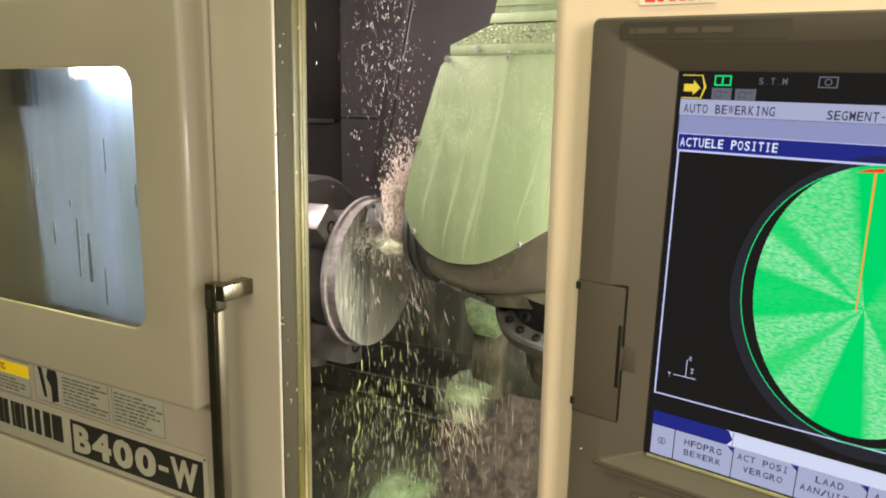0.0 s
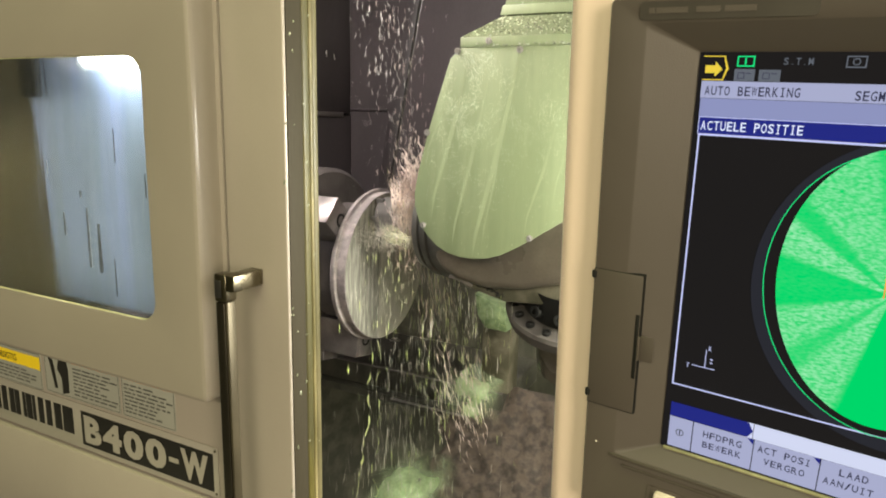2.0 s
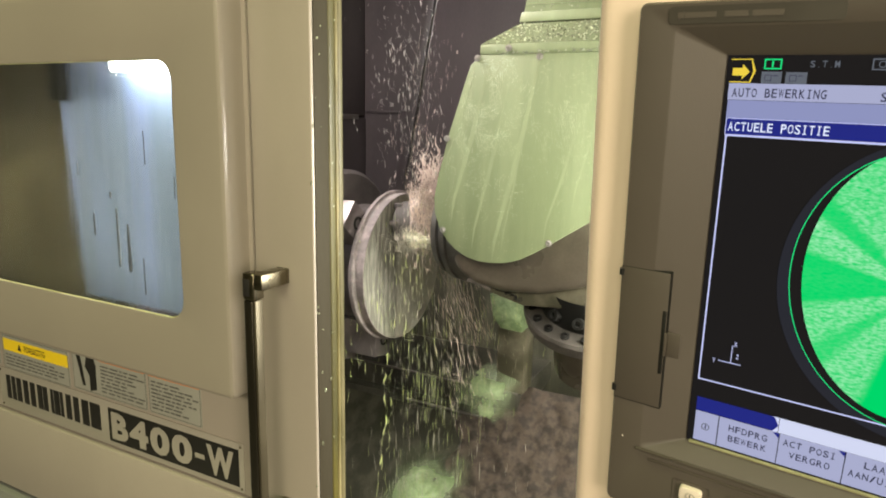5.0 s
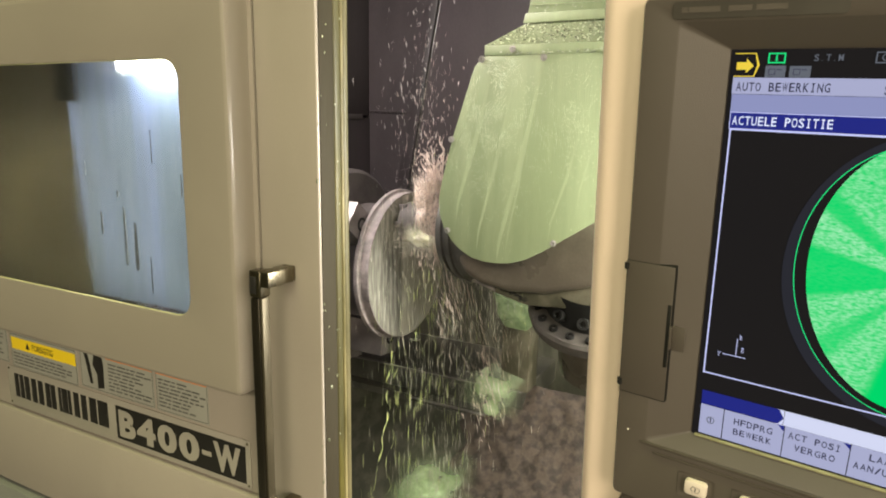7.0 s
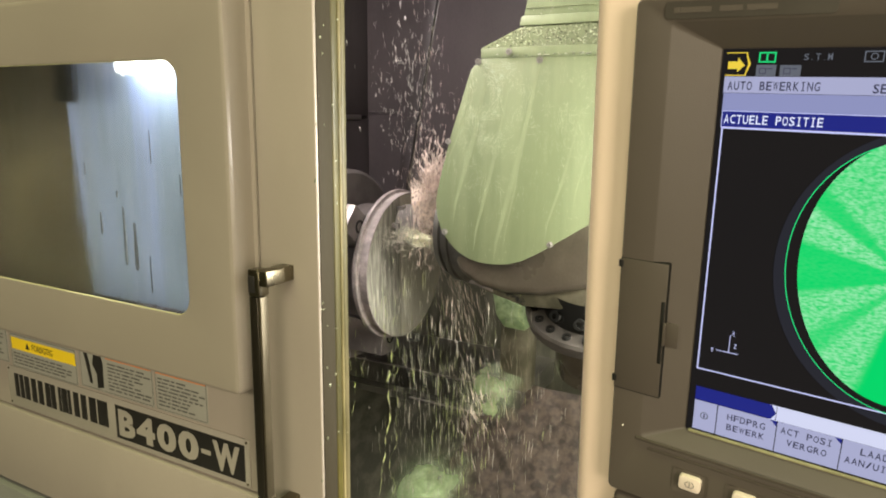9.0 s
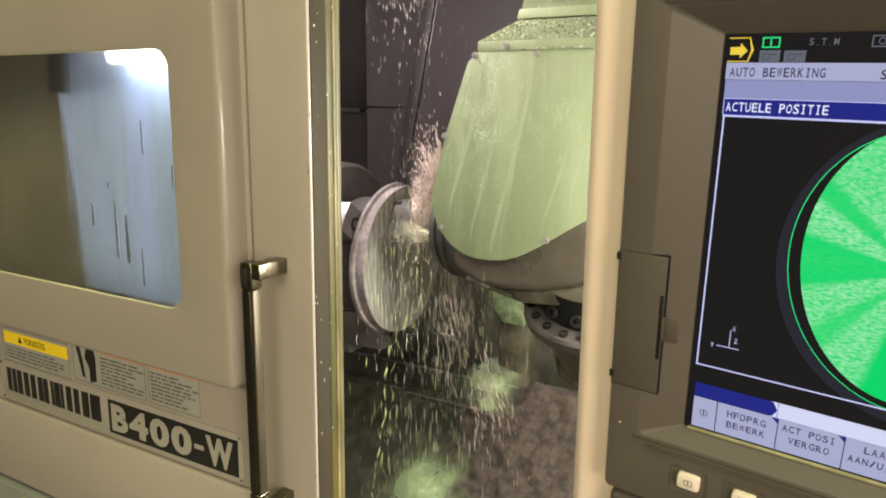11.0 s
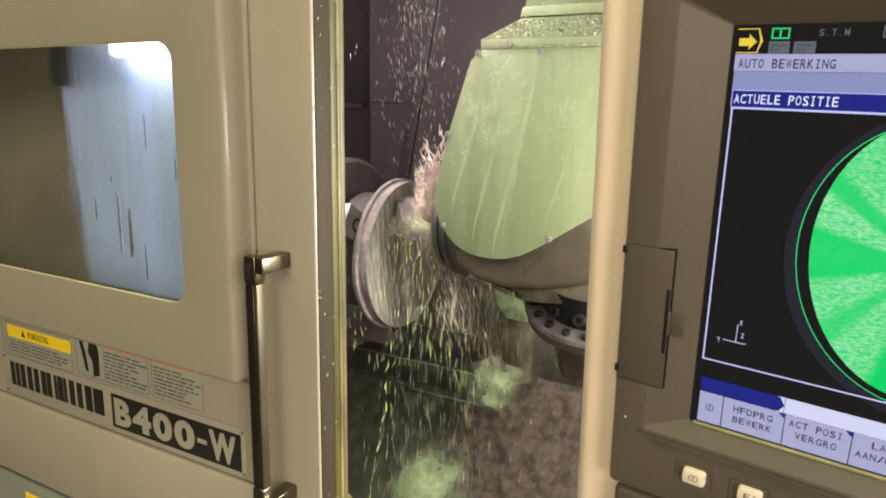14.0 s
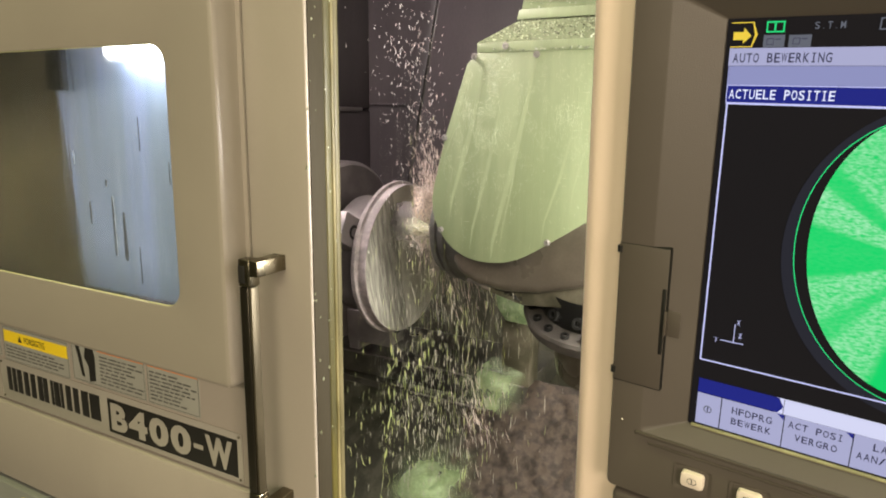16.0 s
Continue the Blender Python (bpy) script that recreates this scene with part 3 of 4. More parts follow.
# lower sheet, seam and plinth
solo("wall_front_lower", box(-1.3, -0.012, -0.005, 0.02, 1.072, 1.1935, 0.003), PAINT2, (-0.4, 0, 1.072), "light grey lower front cover", "front panel", kind="structure")
solo("wall_front_lower_post", box(-0.010, 0.066, 0.002, 0.022, 0.6, 0.998), PAINT, (0.03, 0, 0.6), "light grey lower door post", "front panel", kind="structure")
solo("plinth", box(-1.3, -0.012, -0.012, 0.02, 0.3, 1.066, 0.003), PLINTH, (-0.4, 0, 0.3), "mid grey machine plinth", "plinth", kind="structure")
low = thing("plinth_label", (-0.45, -0.0125, 1.03), "yellow warning label stuck on the grey plinth", "label")
part("film", box(-0.463, -0.390, -0.0135, -0.0122, 1.000, 1.056), YELLOW, low)

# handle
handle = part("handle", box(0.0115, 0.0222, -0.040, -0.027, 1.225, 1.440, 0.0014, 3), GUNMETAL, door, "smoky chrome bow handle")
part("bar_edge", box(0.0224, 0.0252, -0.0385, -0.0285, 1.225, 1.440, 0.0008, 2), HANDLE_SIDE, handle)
for z0, z1 in ((1.4405, 1.4675), (1.1975, 1.2245)):
    part("end_cap", box(0.0110, 0.0255, -0.0405, -0.0260, z0, z1, 0.0018, 3), CHROME, handle, "chrome end cap")
    part("cap_inlay", box(0.0122, 0.0200, -0.0412, -0.0400, z0 + 0.004, z1 - 0.006, 0.0004), BLACK, handle, "black inlay")
    za, zb = (z1 - 0.0160, z1 - 0.0005) if z0 > 1.4 else (z0 + 0.0005, z0 + 0.0160)
    part("post", box(0.0205, 0.0350, -0.0398, 0.0, za, zb, 0.0012, 3), CHROME, handle, "squared chrome post")

# nameplate: plain strokes and blocks stand for the maker's lettering
plate = part("nameplate", prism(rrect(-0.500, -0.0355, 1.1995, 1.2585, 0.004), -0.0018, 0.0, 0.0006), PLATE, door, "silver nameplate with bold dark blocks")
part("dark_field", box(-0.2635, -0.0425, -0.0024, -0.0017, 1.2055, 1.2505), BLACK, plate, "black field")
for sx, w in ((0.000, 0.010), (0.0125, 0.009), (0.024, 0.011), (0.040, 0.011), (0.0555, 0.011), (0.072, 0.011), (0.0845, 0.010), (0.101, 0.006), (0.1085, 0.012), (0.122, 0.006), (0.134, 0.011), (0.1500, 0.011), (0.167, 0.014), (0.184, 0.020)):
    part("dark_block", box(-0.4835 + sx, -0.4835 + sx + w, -0.0026, -0.0017, 1.2145, 1.2495, 0.0012), BLACK, plate)
for ch, xa, xb in (("B", -0.2575, -0.2265), ("4", -0.2240, -0.1900), ("0", -0.1865, -0.1525), ("0", -0.1490, -0.1145), ("-", -0.1105, -0.0950), ("W", -0.0915, -0.0490)):
    za, zb = (1.2245, 1.2305) if ch == "-" else (1.2100, 1.2465)
    part("lettering", letters(ch, xa, xb, za, zb, -0.0030, 0.05), PLATE, plate, "pale model number")
for x in (-0.0395, -0.496):
    for z in (1.2035, 1.2545):
        part("rivet", lathe([(0, 0.0016), (0.0008, 0.0014), (0.0011, 0)], (x, -0.0018, z), (0, -1, 0), 10), CHROME, plate)


def warning_label(x0, x1, z0, z1, head, lines, x_text):
    lab = part("warning_label", prism(rrect(x0, x1, z0, z1, 0.002, 2), -0.0006, 0.0), LABEL, door, "grey safety label with small dark print")
    part("border", loops([[(x, -0.0008, z) for x, z in rrect(x0 + 0.001, x1 - 0.001, z0 + 0.001, z1 - 0.001, 0.002, 2)], [(x, -0.0008, z) for x, z in rrect(x0 + 0.0018, x1 - 0.0018, z0 + 0.0018, z1 - 0.0018, 0.0015, 2)]]), INK, lab)
    if head:
        part("header_band", sheet(x_text, x1 - 0.0018, head[1], head[2], -0.0010), head[0], lab, "coloured header band")
    z = (head[1] if head else z1) - 0.005
    rnd = random.Random(int(-x0 * 1000))
    for i in range(lines):
        if z < z0 + 0.005:
            break
        x = x_text + 0.003
        while x < x1 - 0.012:
            w = rnd.uniform(0.004, 0.016)
            part("text_bar", sheet(x, min(x + w, x1 - 0.004), z - 0.0020, z, -0.0010), INK, lab)
            x += w + rnd.uniform(0.0015, 0.004)
            if x > x1 - 0.035 and rnd.random() < 0.35:
                break
        z -= 0.0048
    return lab


lab = warning_label(-0.486, -0.338, 1.259, 1.309, (YELLOW, 1.2865, 1.3035), 5, -0.483)
part("heading", letters("FORSIGTIG", -0.4345, -0.388, 1.2905, 1.2995, -0.0013, 0.012), BLACK, lab, "black heading")
part("warning_sign", prism([(-0.4495, 1.2905), (-0.4405, 1.2905), (-0.445, 1.3)], -0.0014, -0.0011), BLACK, lab)
lab = warning_label(-0.330, -0.190, 1.262, 1.333, (ORANGE, 1.3085, 1.322), 9, -0.277)
part("pictogram", prism([(-0.296, 1.265), (-0.284, 1.268), (-0.283, 1.300), (-0.290, 1.323), (-0.300, 1.312), (-0.304, 1.296), (-0.296, 1.285)], -0.0013, -0.0008), BLACK, lab, "black hazard shape")
part("pictogram", prism([(-0.311, 1.270), (-0.306, 1.270), (-0.310, 1.296), (-0.314, 1.312), (-0.319, 1.325), (-0.325, 1.325), (-0.318, 1.300)], -0.0013, -0.0008), BLACK, lab)
lab = warning_label(-0.186, -0.0985, 1.262, 1.333, (ORANGE, 1.3085, 1.322), 10, -0.184)
lab = warning_label(-0.640, -0.494, 1.262, 1.333, None, 13, -0.636)

# ---- operator control ----
control = thing("operator_control", (0.55, -0.05, 1.0), "cream and dark grey machine control with lit screen", "control panel")
HX0, HX1, HZ0, HZ1 = 0.3495, 0.86, 1.09, 1.95
part("housing", box(HX0, HX1, -0.088, -0.045, HZ0, HZ1, 0.011, 5), CREAM, control, "cream painted sheet housing")


def rect3(x0, x1, z0, z1, y, r=0.002):
    return [(x, y, z) for x, z in rrect(x0, x1, z0, z1, r, 4)]


bezel = part("bezel", loops([rect3(0.3795, 0.80, 1.3645, 1.6785, -0.080, 0.004), rect3(0.3795, 0.80, 1.3645, 1.6785, -0.0985, 0.004), rect3(0.3805, 0.7990, 1.3655, 1.6775, -0.1, 0.003),
                             rect3(0.3985, 0.760, 1.4105, 1.6665, -0.1, 0.003), rect3(0.3997, 0.7588, 1.4115, 1.6655, -0.0992, 0.003), rect3(0.4243, 0.736, 1.4203, 1.6515, -0.0885, 0.001), rect3(0.4255, 0.7347, 1.4213, 1.6505, -0.0875, 0.001)]), BEZEL, control, "dark grey moulded screen surround")
part("lower_ridge", box(0.3965, 0.79, -0.1014, -0.0995, 1.4085, 1.4110, 0.0009), BEZEL, bezel)
part("lower_ridge", box(0.4050, 0.79, -0.1010, -0.0995, 1.4035, 1.4055, 0.0007), BEZEL, bezel)
part("sill_lip", box(0.4262, 0.735, -0.0910, -0.0880, 1.4194, 1.4212, 0.0007), SILL_LIT, bezel, "glossy lip under the screen, yellow top light in its colour")
part("keypad_housing", box(0.3835, 0.80, -0.100, -0.080, 1.11, 1.3618, 0.004, 3), BEZEL, control)
tab = part("name_tab", prism(rrect(0.3955, 0.4760, 1.6672, 1.6760, 0.002, 3), -0.1006, -0.0998), TAB, bezel, "dark plain tab with faint bars")
for x, w in ((0.4000, 0.003), (0.4035, 0.0155), (0.4230, 0.0110), (0.4360, 0.0140)):
    part("faint_bar", sheet(x, x + w, 1.6702, 1.6730, -0.1008), BEZEL, tab)
note = part("paper_note", box(0.4003, 0.4388, -0.0888, -0.0882, 1.6845, 1.7080), PAPER, control, "white paper strip with red pen marks")
for x, w in ((0.4035, 0.005), (0.4100, 0.003), (0.4160, 0.003), (0.4210, 0.003), (0.4255, 0.003), (0.4300, 0.002), (0.4330, 0.003)):
    part("pen_bar", sheet(x, x + w, 1.6860, 1.6960, -0.0891), RED_INK, note)

hatch = part("card_hatch", box(0.3800, 0.4088, -0.1006, -0.0960, 1.4425, 1.5305, 0.0006), BEZEL, control, "grey hinged card cover")
part("gap", box(0.3798, 0.4091, -0.1002, -0.0965, 1.4420, 1.5308), BLACK_AND_SHADE, hatch)
part("slot", box(0.4062, 0.4084, -0.1010, -0.100, 1.466, 1.507, 0.0004), BLACK_AND_SHADE, hatch, "black finger slot")
part("latch", box(0.4098, 0.4175, -0.1004, -0.0995, 1.4785, 1.4940, 0.0003), BEZEL, hatch)
part("latch_edge", box(0.4083, 0.4098, -0.1018, -0.0995, 1.4785, 1.4935, 0.0004), BEZEL, hatch)
for z in (1.449, 1.527):
    part("hinge", lathe([(-0.002, 0), (-0.002, 0.0016), (0.002, 0.0016), (0.002, 0)], (0.3800, -0.1002, z), (0, 0, 1), 10), BLACK_AND_SHADE, hatch)
part("led", lathe([(0, 0.0006), (0.0004, 0.0004), (0.0006, 0)], (0.3875, -0.1, 1.4155), (0, -1, 0), 8), PAPER, bezel, "tiny white dot")


def key(x, legend):
    k = part("key", loops([[(a, -0.1006, c) for a, c in rrect(x - 0.0115, x + 0.0105, 1.3800, 1.3980, 0.002, 4)], [(a, -0.1001, c) for a, c in rrect(x - 0.0095, x + 0.0085, 1.3820, 1.3965, 0.002, 4)], [(a, -0.0975, c) for a, c in rrect(x - 0.009, x + 0.008, 1.3825, 1.3960, 0.002, 4)], ]), BEZEL, control, "ivory function key in a dark surround")
    part("cap", prism(rrect(x - 0.0068, x + 0.0065, 1.3850, 1.3950, 0.0022, 4), -0.1035, -0.097, 0.0008), KEYCAP, k, "ivory key cap")
    if legend == "ring":
        part("legend", loops([[(a, -0.1038, c) for a, c in rrect(x - 0.0028, x + 0.0028, 1.3879, 1.3921, 0.002, 4)], [(a, -0.1038, c) for a, c in rrect(x - 0.0024, x + 0.0024, 1.3883, 1.3917, 0.0016, 4)]]), INK, k)
        part("legend", sheet(x - 0.0003, x + 0.0003, 1.3887, 1.3913, -0.1038), INK, k)
    elif legend:
        part("legend", letters(legend, x - 0.003, x + 0.003, 1.3877, 1.3923, -0.1038), INK, k)


key(0.4332, "ring")
key(0.4648, "F1")
key(0.4970, "")
part("mount", box(0.50, 0.75, -0.046, 0.04, 1.25, 1.80, 0.004), CREAM, control)

# ---- screen ----
SY = -0.0895
screen = part("screen", box(0.4245, 0.736, -0.0893, -0.0800, 1.4205, 1.6515), LCD_BLACK, control, "lit liquid-crystal screen")


def lit(name, x0, x1, z0, z1, mat, layer=1):
    return part(name, sheet(x0, x1, z0, z1, SY - 0.0003 * layer), mat, screen)


def words(text, x0, x1, z0, z1, mat, layer=3):
    return part("lettering", typed(text, x0, x1, z0, z1, SY - 0.0003 * layer, 0.012), mat, screen)


def outline(x0, x1, z0, z1, w, mat, layer=2):
    y = SY - 0.0003 * layer
    return part("outline", loops([rect3(x0, x1, z0, z1, y, 0.0002), rect3(x0 + w, x1 - w, z0 + w, z1 - w, y, 0.0002)]), mat, screen)


lit("title_bar", 0.4265, 0.733, 1.6290, 1.6374, LCD_LILAC)
lit("status_bar", 0.4268, 0.733, 1.6196, 1.6288, LCD_LILAC2)
words("AUTO BEWERKING", 0.4285, 0.4722, 1.6305, 1.6350, LCD_INK)
words("SEGMENT-", 0.4945, 0.5185, 1.6300, 1.6344, LCD_INK)
lit("caption_bar", 0.4273, 0.733, 1.6110, 1.6192, LCD_BLUE)
words("ACTUELE POSITIE", 0.4284, 0.4758, 1.6128, 1.6175, LCD_WHITE)
outline(0.4275, 0.731, 1.4640, 1.6108, 0.0009, LCD_LINE)
outline(0.4270, 0.731, 1.6106, 1.6196, 0.0004, LCD_LINE)
words("S.T.M", 0.4631, 0.4758, 1.6456, 1.6488, LCD_GREY)
outline(0.4889, 0.4970, 1.6445, 1.6498, 0.0006, LCD_GREY)
part("ring", loops([[(a, SY - 0.0006, c) for a, c in rrect(0.4914, 0.4946, 1.6456, 1.6488, 0.0015, 4)], [(a, SY - 0.0006, c) for a, c in rrect(0.4919, 0.4941, 1.6461, 1.6483, 0.0010, 4)]]), LCD_GREY, screen)
outline(0.4424, 0.4505, 1.6445, 1.6497, 0.0007, LCD_GREEN)
lit("mark", 0.4459, 0.4467, 1.6455, 1.6487, LCD_GREEN, 2)
lit("mode_tile", 0.4416, 0.4510, 1.6376, 1.6434, LCD_GREY, 1)
lit("mode_tile", 0.4528, 0.4624, 1.6376, 1.6432, LCD_GREY, 1)
for x in (0.4432, 0.4546):
    outline(x, x + 0.0032, 1.6388, 1.6418, 0.0003, LCD_INK)
    lit("mark", x + 0.0038, x + 0.0062, 1.6412, 1.6416, LCD_INK, 2)
# running arrow
part("arrow", prism([(0.4277, 1.6413), (0.4324, 1.6413), (0.4324, 1.6395), (0.4360, 1.6432), (0.4324, 1.6470), (0.4324, 1.6451), (0.4277, 1.6451)], SY - 0.0008, SY - 0.0006), LCD_YELLOW, screen, "yellow running arrow")
for z in (1.6378, 1.6492):
    lit("bar", 0.4266, 0.4368, z, z + 0.0005, LCD_YELLOW, 2)
part("bracket_mark", prism([(0.4366, 1.6378), (0.4388, 1.6437), (0.4366, 1.6497), (0.4361, 1.6497), (0.4376, 1.6437), (0.4361, 1.6378)], SY - 0.0008, SY - 0.0006), LCD_YELLOW, screen)

CX, CZ = 0.5240, 1.5396


def oval(x, z, a, b, lean, y):
    """A leaning oval: the simulated disc is drawn in slight perspective."""
    c, d = math.cos(lean), math.sin(lean)
    return [(x + a * math.cos(q) * c - b * math.sin(q) * d, y, z + a * math.cos(q) * d + b * math.sin(q) * c) for q in [2 * math.pi * i / 96 for i in range(96)]]


def disc_on_screen(name, shape, mat, layer, hole=None):
    y = SY - 0.0003 * layer
    if hole:
        return part(name, loops([oval(*shape, y), oval(*hole, y)]), mat, screen)
    bm = bmesh.new()
    bm.faces.new([bm.verts.new(q) for q in oval(*shape, y)])
    return part(name, bm, mat, screen)


disc_on_screen("shade_disc", (0.5319, 1.5362, 0.0695, 0.0798, 0.164), LCD_DARK, 1)
disc_on_screen("black_disc", (0.5255, 1.5366, 0.0569, 0.0724, 0.179), LCD_BLACK, 2)
disc_on_screen("green_ring", (0.5255, 1.5366, 0.0574, 0.0729, 0.179), LCD_GREEN, 3, (0.5255, 1.5366, 0.0569, 0.0724, 0.179))
fan = disc_on_screen("green_disc", (CX, CZ, 0.0501, 0.0709, 0.093), LCD_FAN, 4)
fan.data.transform(Matrix.Translation((-(CX - control.location.x), 0, -(CZ - control.location.z))))
fan.location = (CX - control.location.x, 0, CZ - control.location.z)
needle = part("tool_line", prism([(0.5204, 1.5382), (0.5210, 1.5382), (0.5187, 1.6072), (0.5177, 1.6072)], SY - 0.0018, SY - 0.0016), LCD_ORANGE, screen, "orange tool line")
part("tool_tip", prism([(0.5100, 1.6064), (0.5215, 1.6072), (0.5215, 1.6092), (0.5150, 1.6082)], SY - 0.0018, SY - 0.0016), glow("lcd_red", (0.9, 0.04, 0.02), 1.0), needle)
# axis cross
lit("axis_line", 0.4442, 0.4446, 1.4792, 1.4900, LCD_LINE, 2)
lit("axis_line", 0.4375, 0.4498, 1.4788, 1.4792, LCD_LINE, 2)
words("X", 0.4452, 0.4470, 1.4900, 1.4930, LCD_LINE)
words("Y", 0.4343, 0.4362, 1.4772, 1.4802, LCD_LINE)
words("Z", 0.4468, 0.4486, 1.4825, 1.4853, LCD_LINE)
# soft keys
part("blue_tab", prism([(0.4285, 1.4432), (0.4712, 1.4432), (0.4738, 1.4472), (0.4712, 1.4522), (0.4285, 1.4522)], SY - 0.0006, SY - 0.0004), LCD_BLUE, screen)
lit("pale_bar", 0.4700, 0.733, 1.4428, 1.4522, LCD_PALE, 1)
lit("soft_key", 0.4285, 0.4417, 1.4225, 1.4426, LCD_LILAC, 1)
for i in range(9):
    x0 = 0.4423 + 0.0330 * i
    lit("soft_key", x0, min(x0 + 0.0325, 0.733), 1.4225, 1.4426, LCD_LILAC, 1)
    part("corner_mark", prism([(x0 + 0.0292, 1.4426), (x0 + 0.0325, 1.4426), (x0 + 0.0325, 1.4394)], SY - 0.0008, SY - 0.0006), LCD_BLUE, screen)
lit("key_line", 0.4738, 0.4741, 1.4428, 1.4522, LCD_INK, 2)
part("ring", loops([[(a, SY - 0.0006, c) for a, c in rrect(0.4325, 0.4372, 1.4306, 1.4353, 0.0022, 4)], [(a, SY - 0.0006, c) for a, c in rrect(0.4331, 0.4366, 1.4312, 1.4347, 0.0016, 4)]]), LCD_GREY, screen)
lit("mark", 0.4345, 0.4352, 1.4315, 1.4344, LCD_INK, 2)
words("HFDPRG", 0.4480, 0.4692, 1.4349, 1.4392, LCD_INK)
words("BEWERK", 0.4482, 0.4694, 1.4281, 1.4322, LCD_INK)
words("ACT POSI", 0.4774, 0.5038, 1.4360, 1.4402, LCD_INK)
words("VERGRO", 0.4812, 0.5018, 1.4288, 1.4330, LCD_INK)
words("LAAD", 0.5171, 0.5304, 1.4360, 1.4402, LCD_INK)
words("AAN/UIT", 0.5105, 0.5335, 1.4290, 1.4332, LCD_INK)
words("A", 0.5440, 0.5470, 1.4360, 1.4402, LCD_INK)
# the whole control is swung a little towards the operator
TILT = Matrix.Rotation(radians(-7.14), 4, "Z") @ Matrix.Rotation(radians(6.52), 4, "X") @ Matrix.Rotation(radians(1.85), 4, "Y")
HINGE = Vector((0.409, -0.10, 1.487))
control.matrix_basis = Matrix.Translation(HINGE) @ TILT @ Matrix.Translation(control.location - HINGE)

# ---- milling head ----
HEAD = Vector((0.10, 0.50, 1.50))
head = thing("milling_head", HEAD, "pale green milling head wet with coolant at the workpiece", "milling head")
FACE = [(0.054, 1.7045), (0.0375, 1.690), (0.004, 1.588), (-0.0135, 1.520), (-0.0185, 1.492), (-0.0165, 1.468), (-0.009, 1.447), (0.003, 1.430), (0.020, 1.4145),
        (0.040, 1.4045), (0.060, 1.4005), (0.082, 1.400), (0.105, 1.4030), (0.128, 1.411), (0.150, 1.4235), (0.172, 1.438), (0.200, 1.457), (0.240, 1.484), (0.300, 1.525), (0.330, 1.60), (0.330, 1.7045)]
cov = part("front_cover", prism(FACE, 0.400, 0.408, 0.0012), GREEN, head, "pale green cover plate with beads and runs")
mid = (0.13, 1.55)
part("cover_body", prism([(mid[0] + (x - mid[0]) * 0.975, mid[1] + (z - mid[1]) * 0.975) for x, z in FACE], 0.408, 0.46, 0.002), GREEN, head)
part("top_rim", box(0.053, 0.330, 0.3995, 0.412, 1.7046, 1.7185, 0.0008), GREEN, head)
bm = bmesh.new()
vs = [bm.verts.new(p) for p in ((0.053, 0.4005, 1.7188), (0.33, 0.4005, 1.7188), (0.33, 0.49, 1.7590), (0.079, 0.49, 1.7590), (0.056, 0.413, 1.70), (0.33, 0.413, 1.70), (0.33, 0.49, 1.70), (0.053, 0.49, 1.70))]
for f in ((0, 1, 2, 3), (4, 7, 6, 5), (0, 4, 5, 1), (2, 6, 7, 3), (0, 3, 7, 4), (1, 5, 6, 2)):
    bm.faces.new([vs[i] for i in f])
shoulder = part("shoulder", bm, GREEN, head, "sloping green shoulder littered with chips")
part("neck", prism([(0.079, 1.7595), (0.33, 1.7595), (0.33, 2.24), (0.118, 2.24), (0.105, 1.90)], 0.490, 0.70, 0.003), GREEN, head)
part("neck_band", prism([(0.077, 1.7598), (0.33, 1.7598), (0.33, 1.7740), (0.0805, 1.7740)], 0.4855, 0.489, 0.001), GREEN_LIGHT, head)
part("neck_seam", prism([(0.086, 1.7850), (0.33, 1.7850), (0.33, 1.7862), (0.0863, 1.7862)], 0.4882, 0.4898), GREEN_LIGHT, head)
for x, z in ((0.0490, 1.7000), (0.0020, 1.5840), (-0.0020, 1.4435), (0.1705, 1.4400), (0.1435, 1.7000)):
    part("cover_bolt", hexbolt((x, 0.4, z), (0, -1, 0), 0.0036, 0.0045), STEEL, head, "small steel cap screw")
part("cover_bolt", hexbolt((0.0975, 0.3985, 1.7125), (0, -1, 0), 0.0036, 0.0045), STEEL, head)
part("housing", prism([(0.0, 1.56), (-0.030, 1.46), (-0.022, 1.40), (-0.004, 1.364), (0.03, 1.347), (0.08, 1.340), (0.14, 1.345), (0.20, 1.361), (0.30, 1.40), (0.36, 1.45), (0.36, 1.66), (0.05, 1.66)], 0.455, 0.70, 0.016, 4), HOUSING, head, "dark oily cast spindle housing")
part("housing_lip", prism([(-0.002, 1.362), (0.035, 1.334), (0.106, 1.317), (0.20, 1.324), (0.30, 1.335), (0.36, 1.35), (0.36, 1.50), (0.05, 1.50)], 0.478, 0.69, 0.005), LIP, head, "scuffed olive lower lip of the housing")
part("worn_edge", prism([(0.006, 1.3475), (0.05, 1.3355), (0.05, 1.3405), (0.012, 1.3525)], 0.474, 0.480, 0.001), RIM, head)
NOSE = (0.02, 0.545, 1.425)
part("spindle_nose", lathe([(-0.02, 0.0), (-0.02, 0.095), (0.035, 0.095), (0.038, 0.088), (0.046, 0.088), (0.048, 0.092), (0.056, 0.092), (0.060, 0.080), (0.066, 0.080), (0.068, 0.084), (0.078, 0.082), (0.084, 0.070), (0.092, 0.045), (0.092, 0)], NOSE, (-1, 0, 0), 56), NOSE_STEEL, head, "dark ringed spindle nose")
cutter = part("cutter", lathe([(0.090, 0.0), (0.090, 0.026), (0.130, 0.026), (0.134, 0.034), (0.180, 0.036), (0.184, 0.032), (0.184, 0.0)], NOSE, (-1, 0, 0), 32), CUTTER, head, "face milling cutter")
